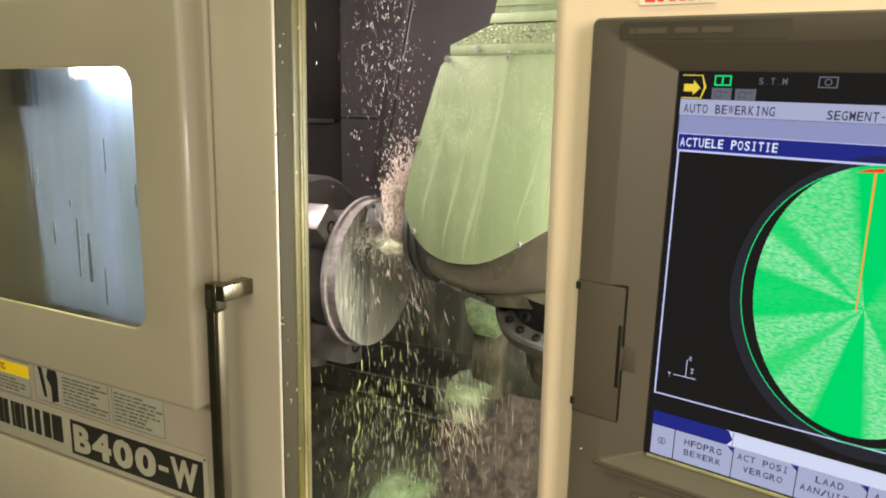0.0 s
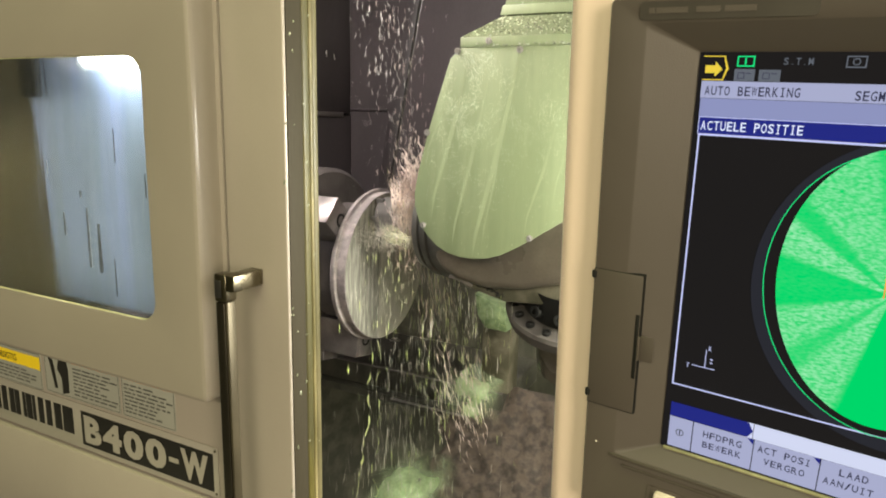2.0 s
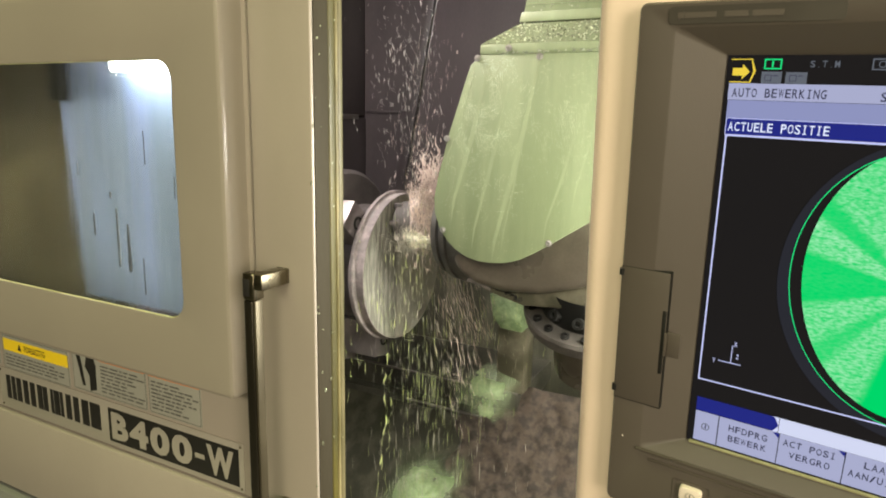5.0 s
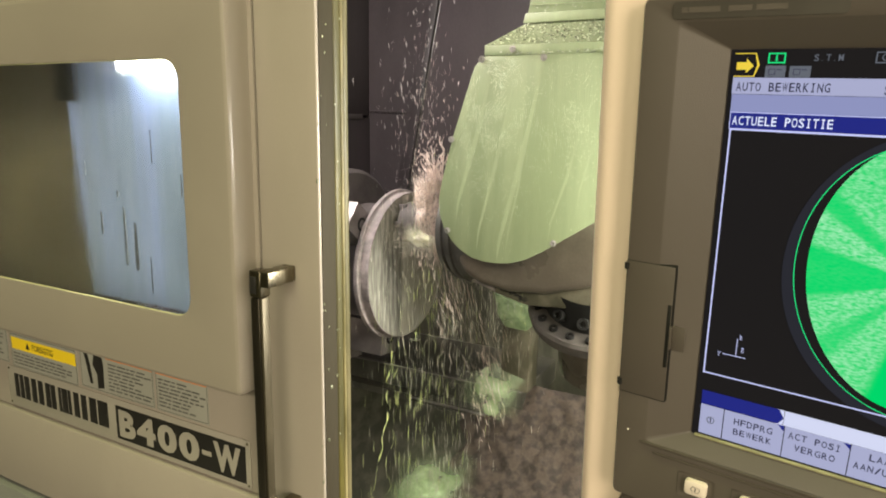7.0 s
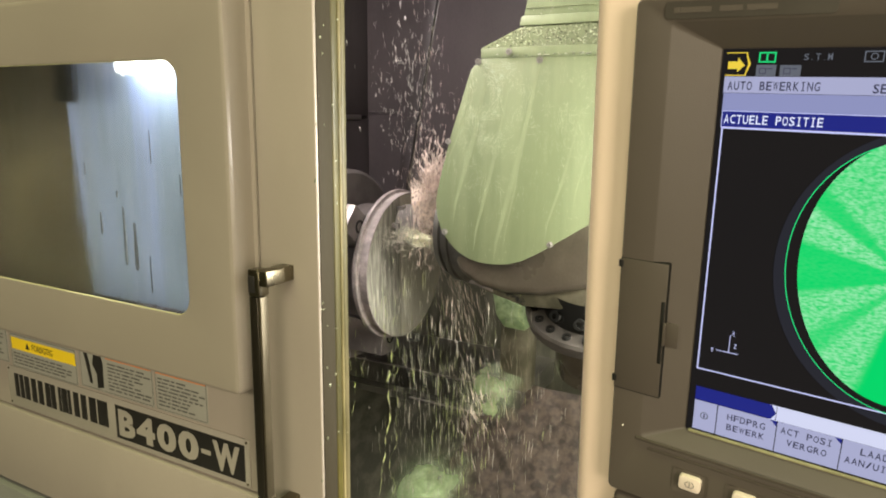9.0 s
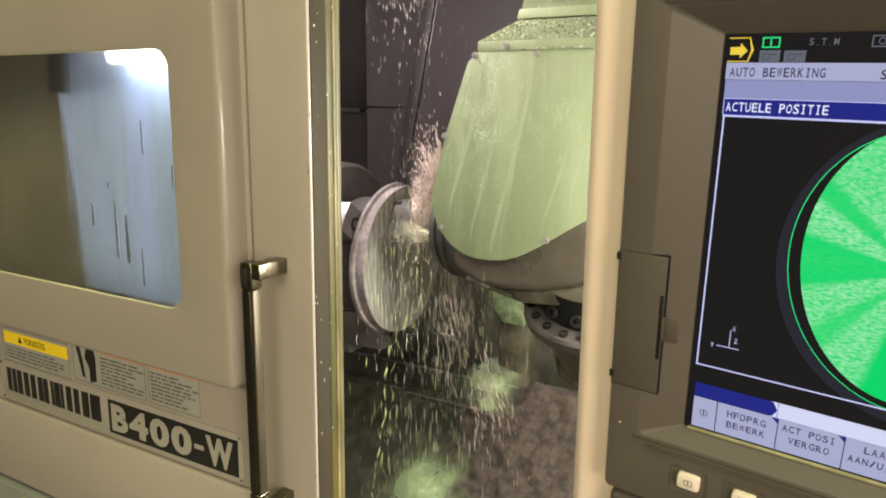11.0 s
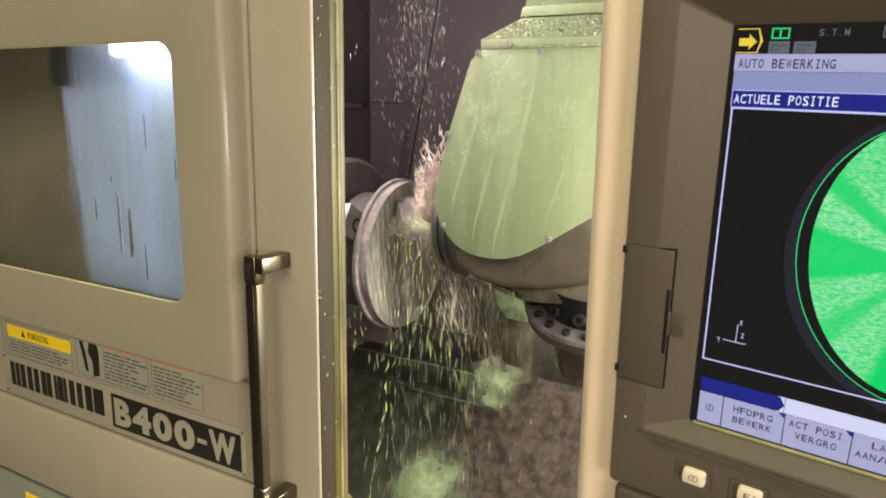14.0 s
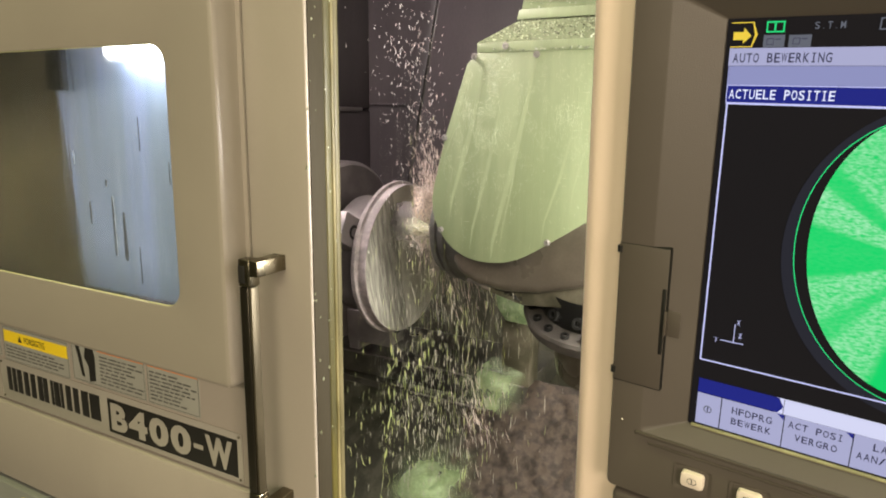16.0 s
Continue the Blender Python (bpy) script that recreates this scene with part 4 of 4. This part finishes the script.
for i in range(6):
    a = 2 * math.pi * i / 6
    part("insert", box(NOSE[0] - 0.1875, NOSE[0] - 0.172, NOSE[1] + 0.034 * math.cos(a) - 0.005, NOSE[1] + 0.034 * math.cos(a) + 0.005, NOSE[2] + 0.034 * math.sin(a) - 0.005, NOSE[2] + 0.034 * math.sin(a) + 0.005, 0.001), CUTTER, cutter)
FL = Vector((0.202, 0.575, 1.311))
FA = Vector((0.04, -0.34, 0.94)).normalized()
FT = FA.to_track_quat("Z", "Y").to_matrix()


def round_flange(a, r, h):
    return FL + FT @ Vector((r * math.cos(a), r * math.sin(a), h))


part("flange_neck", lathe([(-0.02, 0.092), (0.06, 0.092)], FL, FA, 48), BLACK_AND_SHADE, head, "recessed neck with its shade put into the black")
fl = part("flange", lathe([(-0.034, 0.0), (-0.034, 0.106), (-0.024, 0.118), (-0.006, 0.122), (0.0, 0.119), (0.004, 0.092), (0.0, 0.088), (0.0, 0.0)], FL, FA, 72), FLANGE, head, "grey bolted flange ring")
for i in range(20):
    a = 2 * math.pi * i / 20
    part("flange_screw", lathe([(0, 0), (0, 0.0078), (0.0045, 0.0074), (0.0045, 0.0042), (0.001, 0.0040), (0.001, 0)], round_flange(a, 0.106, 0.001), FA, 14), BLACK_AND_SHADE, fl)
for i in range(14):
    a = 2 * math.pi * i / 14 + 0.1
    c = round_flange(a, 0.088, 0.022)
    part("neck_screw", lathe([(0, 0), (0, 0.0100), (0.016, 0.0095), (0.016, 0.005), (0.008, 0.0048), (0.008, 0)], c, (c - FL).normalized() + FA * 0.3, 12), BLACK_AND_SHADE, fl)
part("lower_barrel", lathe([(0, 0.075), (-0.10, 0.072), (-0.11, 0.060), (-0.11, 0)], FL - FA * 0.034, FA, 40), HOUSING, head)


def bits(n, place, size, stretch, seed):
    """Many small faceted lumps in one mesh; place(rnd) gives a centre and the long axis."""
    rnd = random.Random(seed)
    ico = bmesh.new()
    bmesh.ops.create_icosphere(ico, subdivisions=1, radius=1)
    vs = [v.co.copy() for v in ico.verts]
    fs = [[v.index for v in f.verts] for f in ico.faces]
    ico.free()
    verts, faces = [], []
    for _ in range(n):
        c, axis = place(rnd)
        q = Vector(axis).to_track_quat("Z", "Y").to_matrix()
        s = rnd.uniform(*size)
        k = rnd.uniform(*stretch)
        base = len(verts)
        for v in vs:
            j = v * s * rnd.uniform(0.8, 1.15)
            verts.append(Vector(c) + q @ Vector((j.x, j.y * rnd.uniform(0.7, 1), j.z * k)))
        faces += [[base + i for i in f] for f in fs]
    me = bpy.data.meshes.new("bits")
    me.from_pydata(verts, [], faces)
    bm = bmesh.new()
    bm.from_mesh(me)
    bpy.data.meshes.remove(me)
    return bm


part("grime_speck", bits(46, lambda r: ((0.0660 - r.choice((0, 0, 0, 0.0015)), r.choice((0.001, 0.008, 0.014, 0.0275, 0.0285, 0.039)) + r.gauss(0, 0.002), r.uniform(1.17, 1.72)), (0, 0.2, 1)), (0.0005, 0.0013), (0.8, 2.2), 31), CHIP_GREY, door, "grime and metal specks")["kind"] = "stuff"


def inside(x, z, poly):
    c = False
    for i in range(len(poly)):
        (x1, z1), (x2, z2) = poly[i], poly[i - 1]
        if (z1 > z) != (z2 > z) and x < (x2 - x1) * (z - z1) / (z2 - z1) + x1:
            c = not c
    return c


def on_cover(r):
    while True:
        k = r.random()
        x, z = (r.gauss(0.062, 0.030), 1.70 - abs(r.gauss(0, 0.10))) if k < 0.7 else (r.gauss(0.175, 0.032), r.gauss(1.62, 0.05)) if k < 0.93 else (r.uniform(-0.02, 0.3), r.uniform(1.42, 1.70))
        if inside(x, z, FACE) and noise.noise(Vector((x * 45, 0, z * 30))) + r.uniform(-0.3, 0.3) > 0.0:
            return (x, 0.3998, z), (0, 0.1, 1)


part("bead_film", bits(5200, on_cover, (0.00014, 0.00040), (0.8, 1.3), 5), BEAD, cov, "fine coolant beads")["kind"] = "stuff"
for i, (x0, z0, x1, z1, w) in enumerate(((0.1445, 1.698, 0.086, 1.415, 0.0044), (0.068, 1.695, 0.016, 1.47, 0.0040), (0.098, 1.66, 0.052, 1.43, 0.0030), (0.205, 1.62, 0.165, 1.45, 0.0022), (0.235, 1.66, 0.205, 1.50, 0.0018), (0.045, 1.68, 0.004, 1.54, 0.0020), (0.125, 1.60, 0.10, 1.43, 0.0015))):
    bm = bmesh.new()
    bm.faces.new([bm.verts.new((x, 0.3997, z)) for x, z in ((x0 - w * 0.3, z0), (x0 + w * 0.3, z0), ((x0 + x1) / 2 + w * 1.1, (z0 + z1) / 2), (x1 + w * 0.6, z1 + 0.02), (x1 - 0.004, z1 - 0.014), (x1 - w * 0.6, z1 + 0.02), ((x0 + x1) / 2 - w * 0.9, (z0 + z1) / 2))])
    part("coolant_run", bm, GREEN_LIGHT, cov)


def on_shoulder(r):
    v = r.random()
    x = 0.30 - 0.24 * r.random() ** 1.7
    x = max(x, 0.058 + 0.028 * v)
    return (x, 0.40 + 0.09 * v, 1.7195 + 0.04 * v), (r.uniform(-1, 1), r.uniform(-1, 1), r.uniform(-0.4, 0.4))


part("chip_litter", bits(420, on_shoulder, (0.0005, 0.0017), (0.6, 2.2), 18), BEAD, shoulder, "bright wet chips")["kind"] = "stuff"
part("chip_litter", bits(520, on_shoulder, (0.0005, 0.0017), (0.6, 2.2), 8), CHIP_GREY, shoulder, "scattered wet metal chips")["kind"] = "stuff"
part("chip_litter", bits(90, lambda r: ((r.choice((0.10, 0.148, 0.19, 0.215, 0.24)) + r.gauss(0, 0.012), 0.3975, 1.7055 + abs(r.gauss(0, 0.002))), (1, 0, 0.3)), (0.0006, 0.0016), (0.7, 2), 9), CHIP_GREY, shoulder)["kind"] = "stuff"

part("spatter", bits(110, lambda r: ((r.uniform(0.09, 0.32), 0.4893, 1.776 + abs(r.gauss(0, 0.035))), (r.uniform(-1, 1), 0, r.uniform(-1, 1))), (0.0005, 0.0017), (0.6, 1.8), 10), CHIP_GREY, head, "dark chips stuck to the neck")["kind"] = "stuff"
part("grime", bits(170, lambda r: (lambda f: ((0.027 + 0.075 * f + r.gauss(0, 0.002), 0.4755, 1.3475 - 0.020 * f * f + r.gauss(0, 0.0022)), (1, 0, -0.35)))(r.random()), (0.0006, 0.0020), (0.8, 2.4), 11), BLACK_AND_SHADE, head, "black grime caked along the lip")["kind"] = "stuff"

# ---- chuck and workpiece ----
AX = Vector((-0.169, 0.565, 1.337))
chuck = thing("lathe_chuck", (-0.36, AX.y, AX.z), "grey steel lathe chuck with three bolted jaws", "chuck")
part("body", lathe([(-0.26, 0), (-0.26, 0.150), (-0.02, 0.150), (-0.02, 0.178), (0.066, 0.178), (0.074, 0.170), (0.075, 0.06), (0.06, 0.05), (0.06, 0)], (-0.375, AX.y, AX.z), (1, 0, 0), 72), CHUCK, chuck)
for k in range(3):
    ang = 141.5 + 120 * k
    turn = Matrix.Translation((0, AX.y, AX.z)) @ Matrix.Rotation(radians(ang - 90), 4, "X") @ Matrix.Translation((0, -AX.y, -AX.z))
    jb = box(-0.300, -0.1985, AX.y - 0.027, AX.y + 0.027, AX.z + 0.1145, AX.z + 0.180, 0.002)
    bmesh.ops.transform(jb, matrix=turn, verts=jb.verts)
    jaw = part("jaw", jb, CHUCK, chuck, "stepped steel jaw")
    js = box(-0.300, -0.275, AX.y - 0.024, AX.y + 0.024, AX.z + 0.114, AX.z + 0.20, 0.002)
    bmesh.ops.transform(js, matrix=turn, verts=js.verts)
    part("jaw_step", js, CHUCK, jaw)
    for r in (0.147,):
        sc = lathe([(0.0, 0.0125), (0.0012, 0.0120), (0.0012, 0.0085), (-0.012, 0.0085), (-0.012, 0.0)], (-0.1980, AX.y, AX.z + r), (1, 0, 0), 18)
        bmesh.ops.transform(sc, matrix=turn, verts=sc.verts)
        part("jaw_screw", sc, BLACK_AND_SHADE, jaw, "dark socket screw")
work = thing("workpiece", (AX.x - 0.03, AX.y, AX.z), "round steel disc workpiece with a wet milled face", "workpiece")
part("disc", lathe([(-0.0285, 0), (-0.0285, 0.1435), (-0.0270, 0.1448), (-0.0205, 0.1448), (-0.0195, 0.1440), (-0.0185, 0.1405), (-0.0160, 0.1385), (-0.0130, 0.1390), (-0.001, 0.1400), (0.0, 0.1392), (0.0, 0.0)], AX, (1, 0, 0), 128), RIM, work)
part("hub", lathe([(-0.10, 0), (-0.10, 0.113), (-0.029, 0.113), (-0.029, 0)], AX, (1, 0, 0), 64), CHUCK, work)
bm = bmesh.new()
bm.faces.new([bm.verts.new((AX.x + 0.0006, AX.y + 0.1388 * math.cos(2 * math.pi * i / 96), AX.z + 0.1388 * math.sin(2 * math.pi * i / 96))) for i in range(96)])
part("face", bm, DISC_FACE, work, "dull streaked face")
bm = bmesh.new()
pts = [(0.1384 * math.cos(a), 0.1384 * math.sin(a)) for a in [radians(-101 + 202 * i / 60) for i in range(61)]]
bm.faces.new([bm.verts.new((AX.x + 0.0011, AX.y + a, AX.z + b)) for a, b in pts])
part("milled_band", bm, DISC_MILLED, work, "lighter freshly milled half")

# ---- coolant and chips in flight ----
SRC = Vector((-0.105, 0.50, 1.415))


def spray(n, spread, size, stretch, seed, mat, label, axis=(0, 0, 1), lean=0.25):
    def place(r):
        return ((r.gauss(0, spread[0]), r.gauss(0, spread[1]), r.gauss(0, spread[2])), (axis[0] + r.gauss(0, lean), axis[1] + r.gauss(0, lean), 1))
    bm = bits(n, place, size, stretch, seed)
    ob = solo("spray", bm, mat, (0, 0, 0), label, "spray", "coolant and chip spray", kind="stuff")
    return ob


UP = [spray(66 - 5 * (k % 4), (0.022 + 0.004 * (k % 3), 0.03, 0.060), (0.00025, 0.00075), (1.2, 7.0), 20 + k, WHITE_DROP if k % 3 else CHIPS, "pale chips and droplets flung up from the cutter") for k in range(9)]
PLUME = [spray(330, (0.013, 0.016, 0.045), (0.0004, 0.0015), (1.2, 4.0), 40 + k, CHIPS, "dense pinkish plume of chips over the cutter") for k in range(4)]


def strands(n, seed, label):
    """Torn curling ribbons of coolant and swarf."""
    r = random.Random(seed)
    bm = bmesh.new()
    for k in range(n):
        x, y, z = r.gauss(0, 0.011), r.gauss(0, 0.014), r.gauss(-0.02, 0.022)
        length, lean, w = r.uniform(0.02, 0.065), r.gauss(0, 0.35), r.uniform(0.0008, 0.0024)
        rings = []
        for i in range(12):
            f = i / 11
            px = x + lean * length * f + 0.008 * noise.noise(Vector((f * 3 + k, seed, 1)))
            py = y + 0.008 * noise.noise(Vector((f * 3 + k, seed, 7)))
            rr = w * (0.25 + 1.1 * math.sin(math.pi * min(1, f * 0.9 + 0.08)) * (0.7 + 0.6 * noise.noise(Vector((f * 8, k, seed)))))
            rings.append([bm.verts.new((px + rr * math.cos(2 * math.pi * j / 6), py + rr * math.sin(2 * math.pi * j / 6), z + length * f)) for j in range(6)])
        for a, c in zip(rings, rings[1:]):
            for j in range(6):
                bm.faces.new((a[j], a[(j + 1) % 6], c[(j + 1) % 6], c[j]))
        bm.faces.new(rings[0][::-1])
        bm.faces.new(rings[-1])
    return solo("splash", bm, CHIPS, (0, 0, 0), label, "splash", "coolant and chip spray", kind="stuff")


PLUME += [strands(44, 140 + k, "pinkish torn ribbons of coolant and swarf") for k in range(3)]


def veil_skin(name, colour, cells, reach, full, fill):
    """A torn web of liquid: threads along the cells' edges, thinning out away from the middle."""
    m = bpy.data.materials.new(name)
    m.use_nodes = True
    t = m.node_tree
    b = t.nodes["Principled BSDF"]
    b.inputs["Base Color"].default_value = (*colour, 1)
    b.inputs["Roughness"].default_value = 0.35
    co = t.nodes.new("ShaderNodeTexCoord")
    warp = t.nodes.new("ShaderNodeTexNoise")
    warp.inputs["Scale"].default_value, warp.inputs["Detail"].default_value = 60, 4
    t.links.new(co.outputs["Object"], warp.inputs["Vector"])
    shift = t.nodes.new("ShaderNodeVectorMath")
    shift.operation = "MULTIPLY_ADD"
    shift.inputs[1].default_value = (0.03, 0.03, 0.03)
    t.links.new(warp.outputs["Color"], shift.inputs[0])
    t.links.new(co.outputs["Object"], shift.inputs[2])
    web = t.nodes.new("ShaderNodeTexVoronoi")
    web.feature = "DISTANCE_TO_EDGE"
    web.inputs["Scale"].default_value = cells
    t.links.new(shift.outputs["Vector"], web.inputs["Vector"])
    thread = t.nodes.new("ShaderNodeMapRange")
    thread.interpolation_type = "SMOOTHSTEP"
    thread.inputs["From Min"].default_value, thread.inputs["From Max"].default_value = 0.05, 0.20
    thread.inputs["To Min"].default_value, thread.inputs["To Max"].default_value = full, fill
    t.links.new(web.outputs["Distance"], thread.inputs["Value"])
    far = t.nodes.new("ShaderNodeVectorMath")
    far.operation = "LENGTH"
    t.links.new(co.outputs["Object"], far.inputs[0])
    rag = t.nodes.new("ShaderNodeMath")
    rag.operation = "MULTIPLY_ADD"
    rag.inputs[1].default_value = reach
    t.links.new(warp.outputs["Fac"], rag.inputs[0])
    t.links.new(far.outputs["Value"], rag.inputs[2])
    fade = t.nodes.new("ShaderNodeMapRange")
    fade.interpolation_type = "SMOOTHSTEP"
    fade.inputs["From Min"].default_value, fade.inputs["From Max"].default_value = reach * 0.7, reach * 1.45
    fade.inputs["To Min"].default_value, fade.inputs["To Max"].default_value = 1.0, 0.0
    t.links.new(rag.outputs[0], fade.inputs["Value"])
    both = t.nodes.new("ShaderNodeMath")
    both.operation = "MULTIPLY"
    t.links.new(thread.outputs["Result"], both.inputs[0])
    t.links.new(fade.outputs["Result"], both.inputs[1])
    t.links.new(both.outputs[0], b.inputs["Alpha"])
    return m


PLUME_VEIL = veil_skin("pinkish_swarf_web", (0.88, 0.76, 0.66), 95, 0.050, 1.0, 0.2)
JET_VEIL = veil_skin("pale_coolant_mist", (0.74, 0.75, 0.50), 60, 0.036, 0.42, 0.14)


def veil(seed, sx, sy, sz, mat, label):
    """A crumpled closed sheet of liquid, wider at its top."""
    bm = bmesh.new()
    rings = []
    for i in range(15):
        f = i / 14
        ring = []
        for j in range(20):
            a = 2 * math.pi * j / 20
            d = Vector((math.cos(a), math.sin(a), f * 2 + seed))
            w = (0.35 + 0.65 * f) * (1 + 0.55 * noise.noise(d * 1.9))
            ring.append(bm.verts.new((sx * w * d.x + 0.3 * sx * noise.noise(Vector((f * 3, seed, 4))), sy * w * d.y, sz * (2 * f - 1))))
        rings.append(ring)
    for a, c in zip(rings, rings[1:]):
        for j in range(20):
            bm.faces.new((a[j], a[(j + 1) % 20], c[(j + 1) % 20], c[j]))
    return solo("splash", bm, mat, (0, 0, 0), label, "splash", "coolant and chip spray", kind="stuff")


PLUME_SHEETS = [veil(200 + k, 0.020 + 0.004 * k, 0.020, 0.050, PLUME_VEIL, "torn pinkish sheet of coolant and swarf over the cutter") for k in range(3)]
JET = [veil(210 + k, 0.018, 0.016, 0.034, JET_VEIL, "pale mist of coolant jetting on the milled face") for k in range(2)]
DOWN = [spray(108, (0.048, 0.06, 0.085), (0.0002, 0.00055), (9, 36.0), 60 + k, DROP_GREEN if k % 3 == 0 else DROP, "falling streaks of milky coolant", lean=0.08) for k in range(18)]
RAYS = [spray(95, (0.017, 0.02, 0.040), (0.0002, 0.0005), (12, 38.0), 120 + k, CHIP_BROWN if k % 2 else CHIPS, "brownish swarf and coolant slung down from the cutter", axis=(-0.30, 0, 1), lean=0.13) for k in range(4)]
NEAR = [spray(60, (0.032, 0.03, 0.09), (0.0004, 0.0013 if k % 2 else 0.0010), (4.0, 12.0), 80 + k, DROP_GREEN if k % 2 else DROP, "coolant drops falling past the workpiece face", lean=0.06) for k in range(5)]
MIST = [spray(520, (0.018, 0.024, 0.012), (0.00014, 0.00036), (4, 14), 95 + k, DROP, "fan of coolant spraying on the face", axis=(1.0, 0.2, 0.2)) for k in range(3)]


def tube_along(points, radius):
    bm = bmesh.new()
    rings = []
    for i, (p, r) in enumerate(zip(points, radius)):
        rings.append([bm.verts.new(Vector(p) + Vector((r * math.cos(2 * math.pi * j / 8), r * math.sin(2 * math.pi * j / 8), 0))) for j in range(8)])
    for a, b in zip(rings, rings[1:]):
        for j in range(8):
            bm.faces.new((a[j], a[(j + 1) % 8], b[(j + 1) % 8], b[j]))
    bm.faces.new(rings[0])
    bm.faces.new(rings[-1][::-1])
    return bm


def stream(x, y, z0, z1, r, seed, lean):
    """A rope of coolant that swells, thins and wavers as it falls."""
    pts, rad = [], []
    for i in range(110):
        f = i / 109
        sway = 0.006 + 0.014 * f
        pts.append((x + lean * f * f + sway * noise.noise(Vector((f * 6.5, seed, 0))) + 0.003 * noise.noise(Vector((f * 26, seed, 2))), y + 0.01 * noise.noise(Vector((f * 6, seed, 5))), z0 + (z1 - z0) * f))
        rad.append(r * max(0.05, 2.4 * (noise.noise(Vector((f * 19, seed, 9))) + 0.18)))
    return solo("coolant_stream", tube_along(pts, rad), DROP_GREEN, (x, y, z0), "thin wavering stream of coolant running off the disc", "coolant stream", "coolant streams", kind="stuff")


STREAMS = [stream(-0.166, 0.50, 1.205, 0.80, 0.0013, 1, -0.045), stream(-0.158, 0.51, 1.205, 0.84, 0.0006, 4, -0.030)]
thin = stream(0.097, 0.478, 1.340, 1.285, 0.0004, 12, 0.0)


def cycle(ob, start, path, period, offset):
    """Rows of a path of (frame, x, y, z) that begins anew each period."""
    rows, f = [], -offset
    while f <= 480 + period:
        for k, x, y, z in path:
            g = f + k
            if 0 <= g <= 480:
                rows.append((g / FPS, pose(start[0] + x, start[1] + y, start[2] + z)))
        f += period
    if rows[0][0] > 0:
        rows.insert(0, (0.0, rows[0][1]))
    if rows[-1][0] < 16.0:
        rows.append((16.0, rows[-1][1]))
    walk(ob, rows)


def motions():
    hx = [(0, -0.0014, 0.0124), (1.5, -0.0026, 0.0103), (3, -0.0014, 0.0074), (4, -0.0003, 0.0054), (6.5, 0.0006, 0.0008), (8, 0.0, -0.0016), (9, -0.001, -0.0028), (11.5, -0.0042, -0.0062), (13, -0.0046, -0.0087), (14.5, -0.0054, -0.0108), (16, -0.0064, -0.0130)]
    walk(head, [(t, pose(HEAD.x + a, HEAD.y, HEAD.z + c)) for t, a, c in hx])
    for ob in (chuck, work):
        p = ob.location.copy()
        walk(ob, [(t, pose(p.x, p.y, p.z, a)) for t, a in ((0, -3.8), (4, -2.4), (7, 0), (9, 1.8), (11.5, 5.4), (14, 8.8), (16, 11.9))])
    r = random.Random(77)
    for k, ob in enumerate(UP):
        period = 19 + (k * 5) % 7
        dx, dy = r.uniform(-0.055, 0.035), r.uniform(-0.05, 0.05)
        last = period - 1
        cycle(ob, SRC, [(0, 0, 0, 0.02), (last * 0.33 // 1, dx * 0.4, dy * 0.4, 0.16), (last * 0.66 // 1, dx * 0.75, dy * 0.8, 0.29), (last, dx, dy, 0.42)], period, r.randrange(period))
    for k, ob in enumerate(PLUME):
        period = 6 + k
        cycle(ob, SRC + Vector((0.012 * (k % 2), 0.006 * k, 0.01)), [(0, 0.012, 0, 0.0), (period - 1, -0.010 + 0.006 * k, 0.01, 0.085)], period, k * 2)
    for k, ob in enumerate(DOWN):
        period = 17 + (k * 4) % 9
        last = period - 1
        x = -0.16 + 0.19 * (((k * 5) % 18) / 17) ** 1.7
        y = 0.48 + 0.16 * r.random()
        cycle(ob, (x, y, 0.0), [(0, 0, 0, 1.30), (last // 2, 0.0, 0, 1.05), (last, 0.01, 0, 0.62)], period, r.randrange(period))
    for k, ob in enumerate(RAYS):
        period = 13 + 2 * k
        cycle(ob, (-0.055 + 0.012 * k, 0.50 + 0.015 * k, 0.0), [(0, 0, 0, 1.325), (period - 1, 0.060, 0.01, 1.09)], period, 3 * k)
    for k, ob in enumerate(NEAR):
        period = 15 + (k * 3) % 8
        last = period - 1
        cycle(ob, (-0.125 + 0.01 * k, 0.47 + 0.02 * k, 0.0), [(0, 0, 0, 1.36), (last // 2, 0, 0, 1.12), (last, 0, 0, 0.68)], period, r.randrange(period))
    for k, ob in enumerate(MIST):
        cycle(ob, (-0.115, 0.49, 1.40), [(0, 0.02, 0, 0.0), (6 + k, -0.03, 0, 0.012)], 7 + k, k * 3)
    for k, ob in enumerate(PLUME_SHEETS):
        period = 7 + 2 * k
        cycle(ob, SRC + Vector((0.004 * k, 0.008 * k, 0.045)), [(0, 0.006, 0, -0.012), (period - 1, -0.006, 0.004, 0.026)], period, k * 3)
    for k, ob in enumerate(JET):
        p = Vector((-0.086, 0.475, 1.410))
        walk(ob, [(t * 0.4, pose(p.x - 0.012 * k + 0.003 * math.sin(t * 2.1 + k), p.y + 0.01 * k, p.z + 0.003 * math.sin(t * 1.3), 8 * math.sin(t * 1.7 + k), -82 + 14 * math.sin(t * 2.9 + k), 0)) for t in range(41)])
    for k, ob in enumerate(STREAMS):
        p = ob.location.copy()
        walk(ob, [(t * 0.5, pose(p.x + 0.004 * math.sin(t * 1.7 + k), p.y, p.z, 0, 2.2 * math.sin(t * 2.3 + k * 2), 0)) for t in range(33)])


motions()
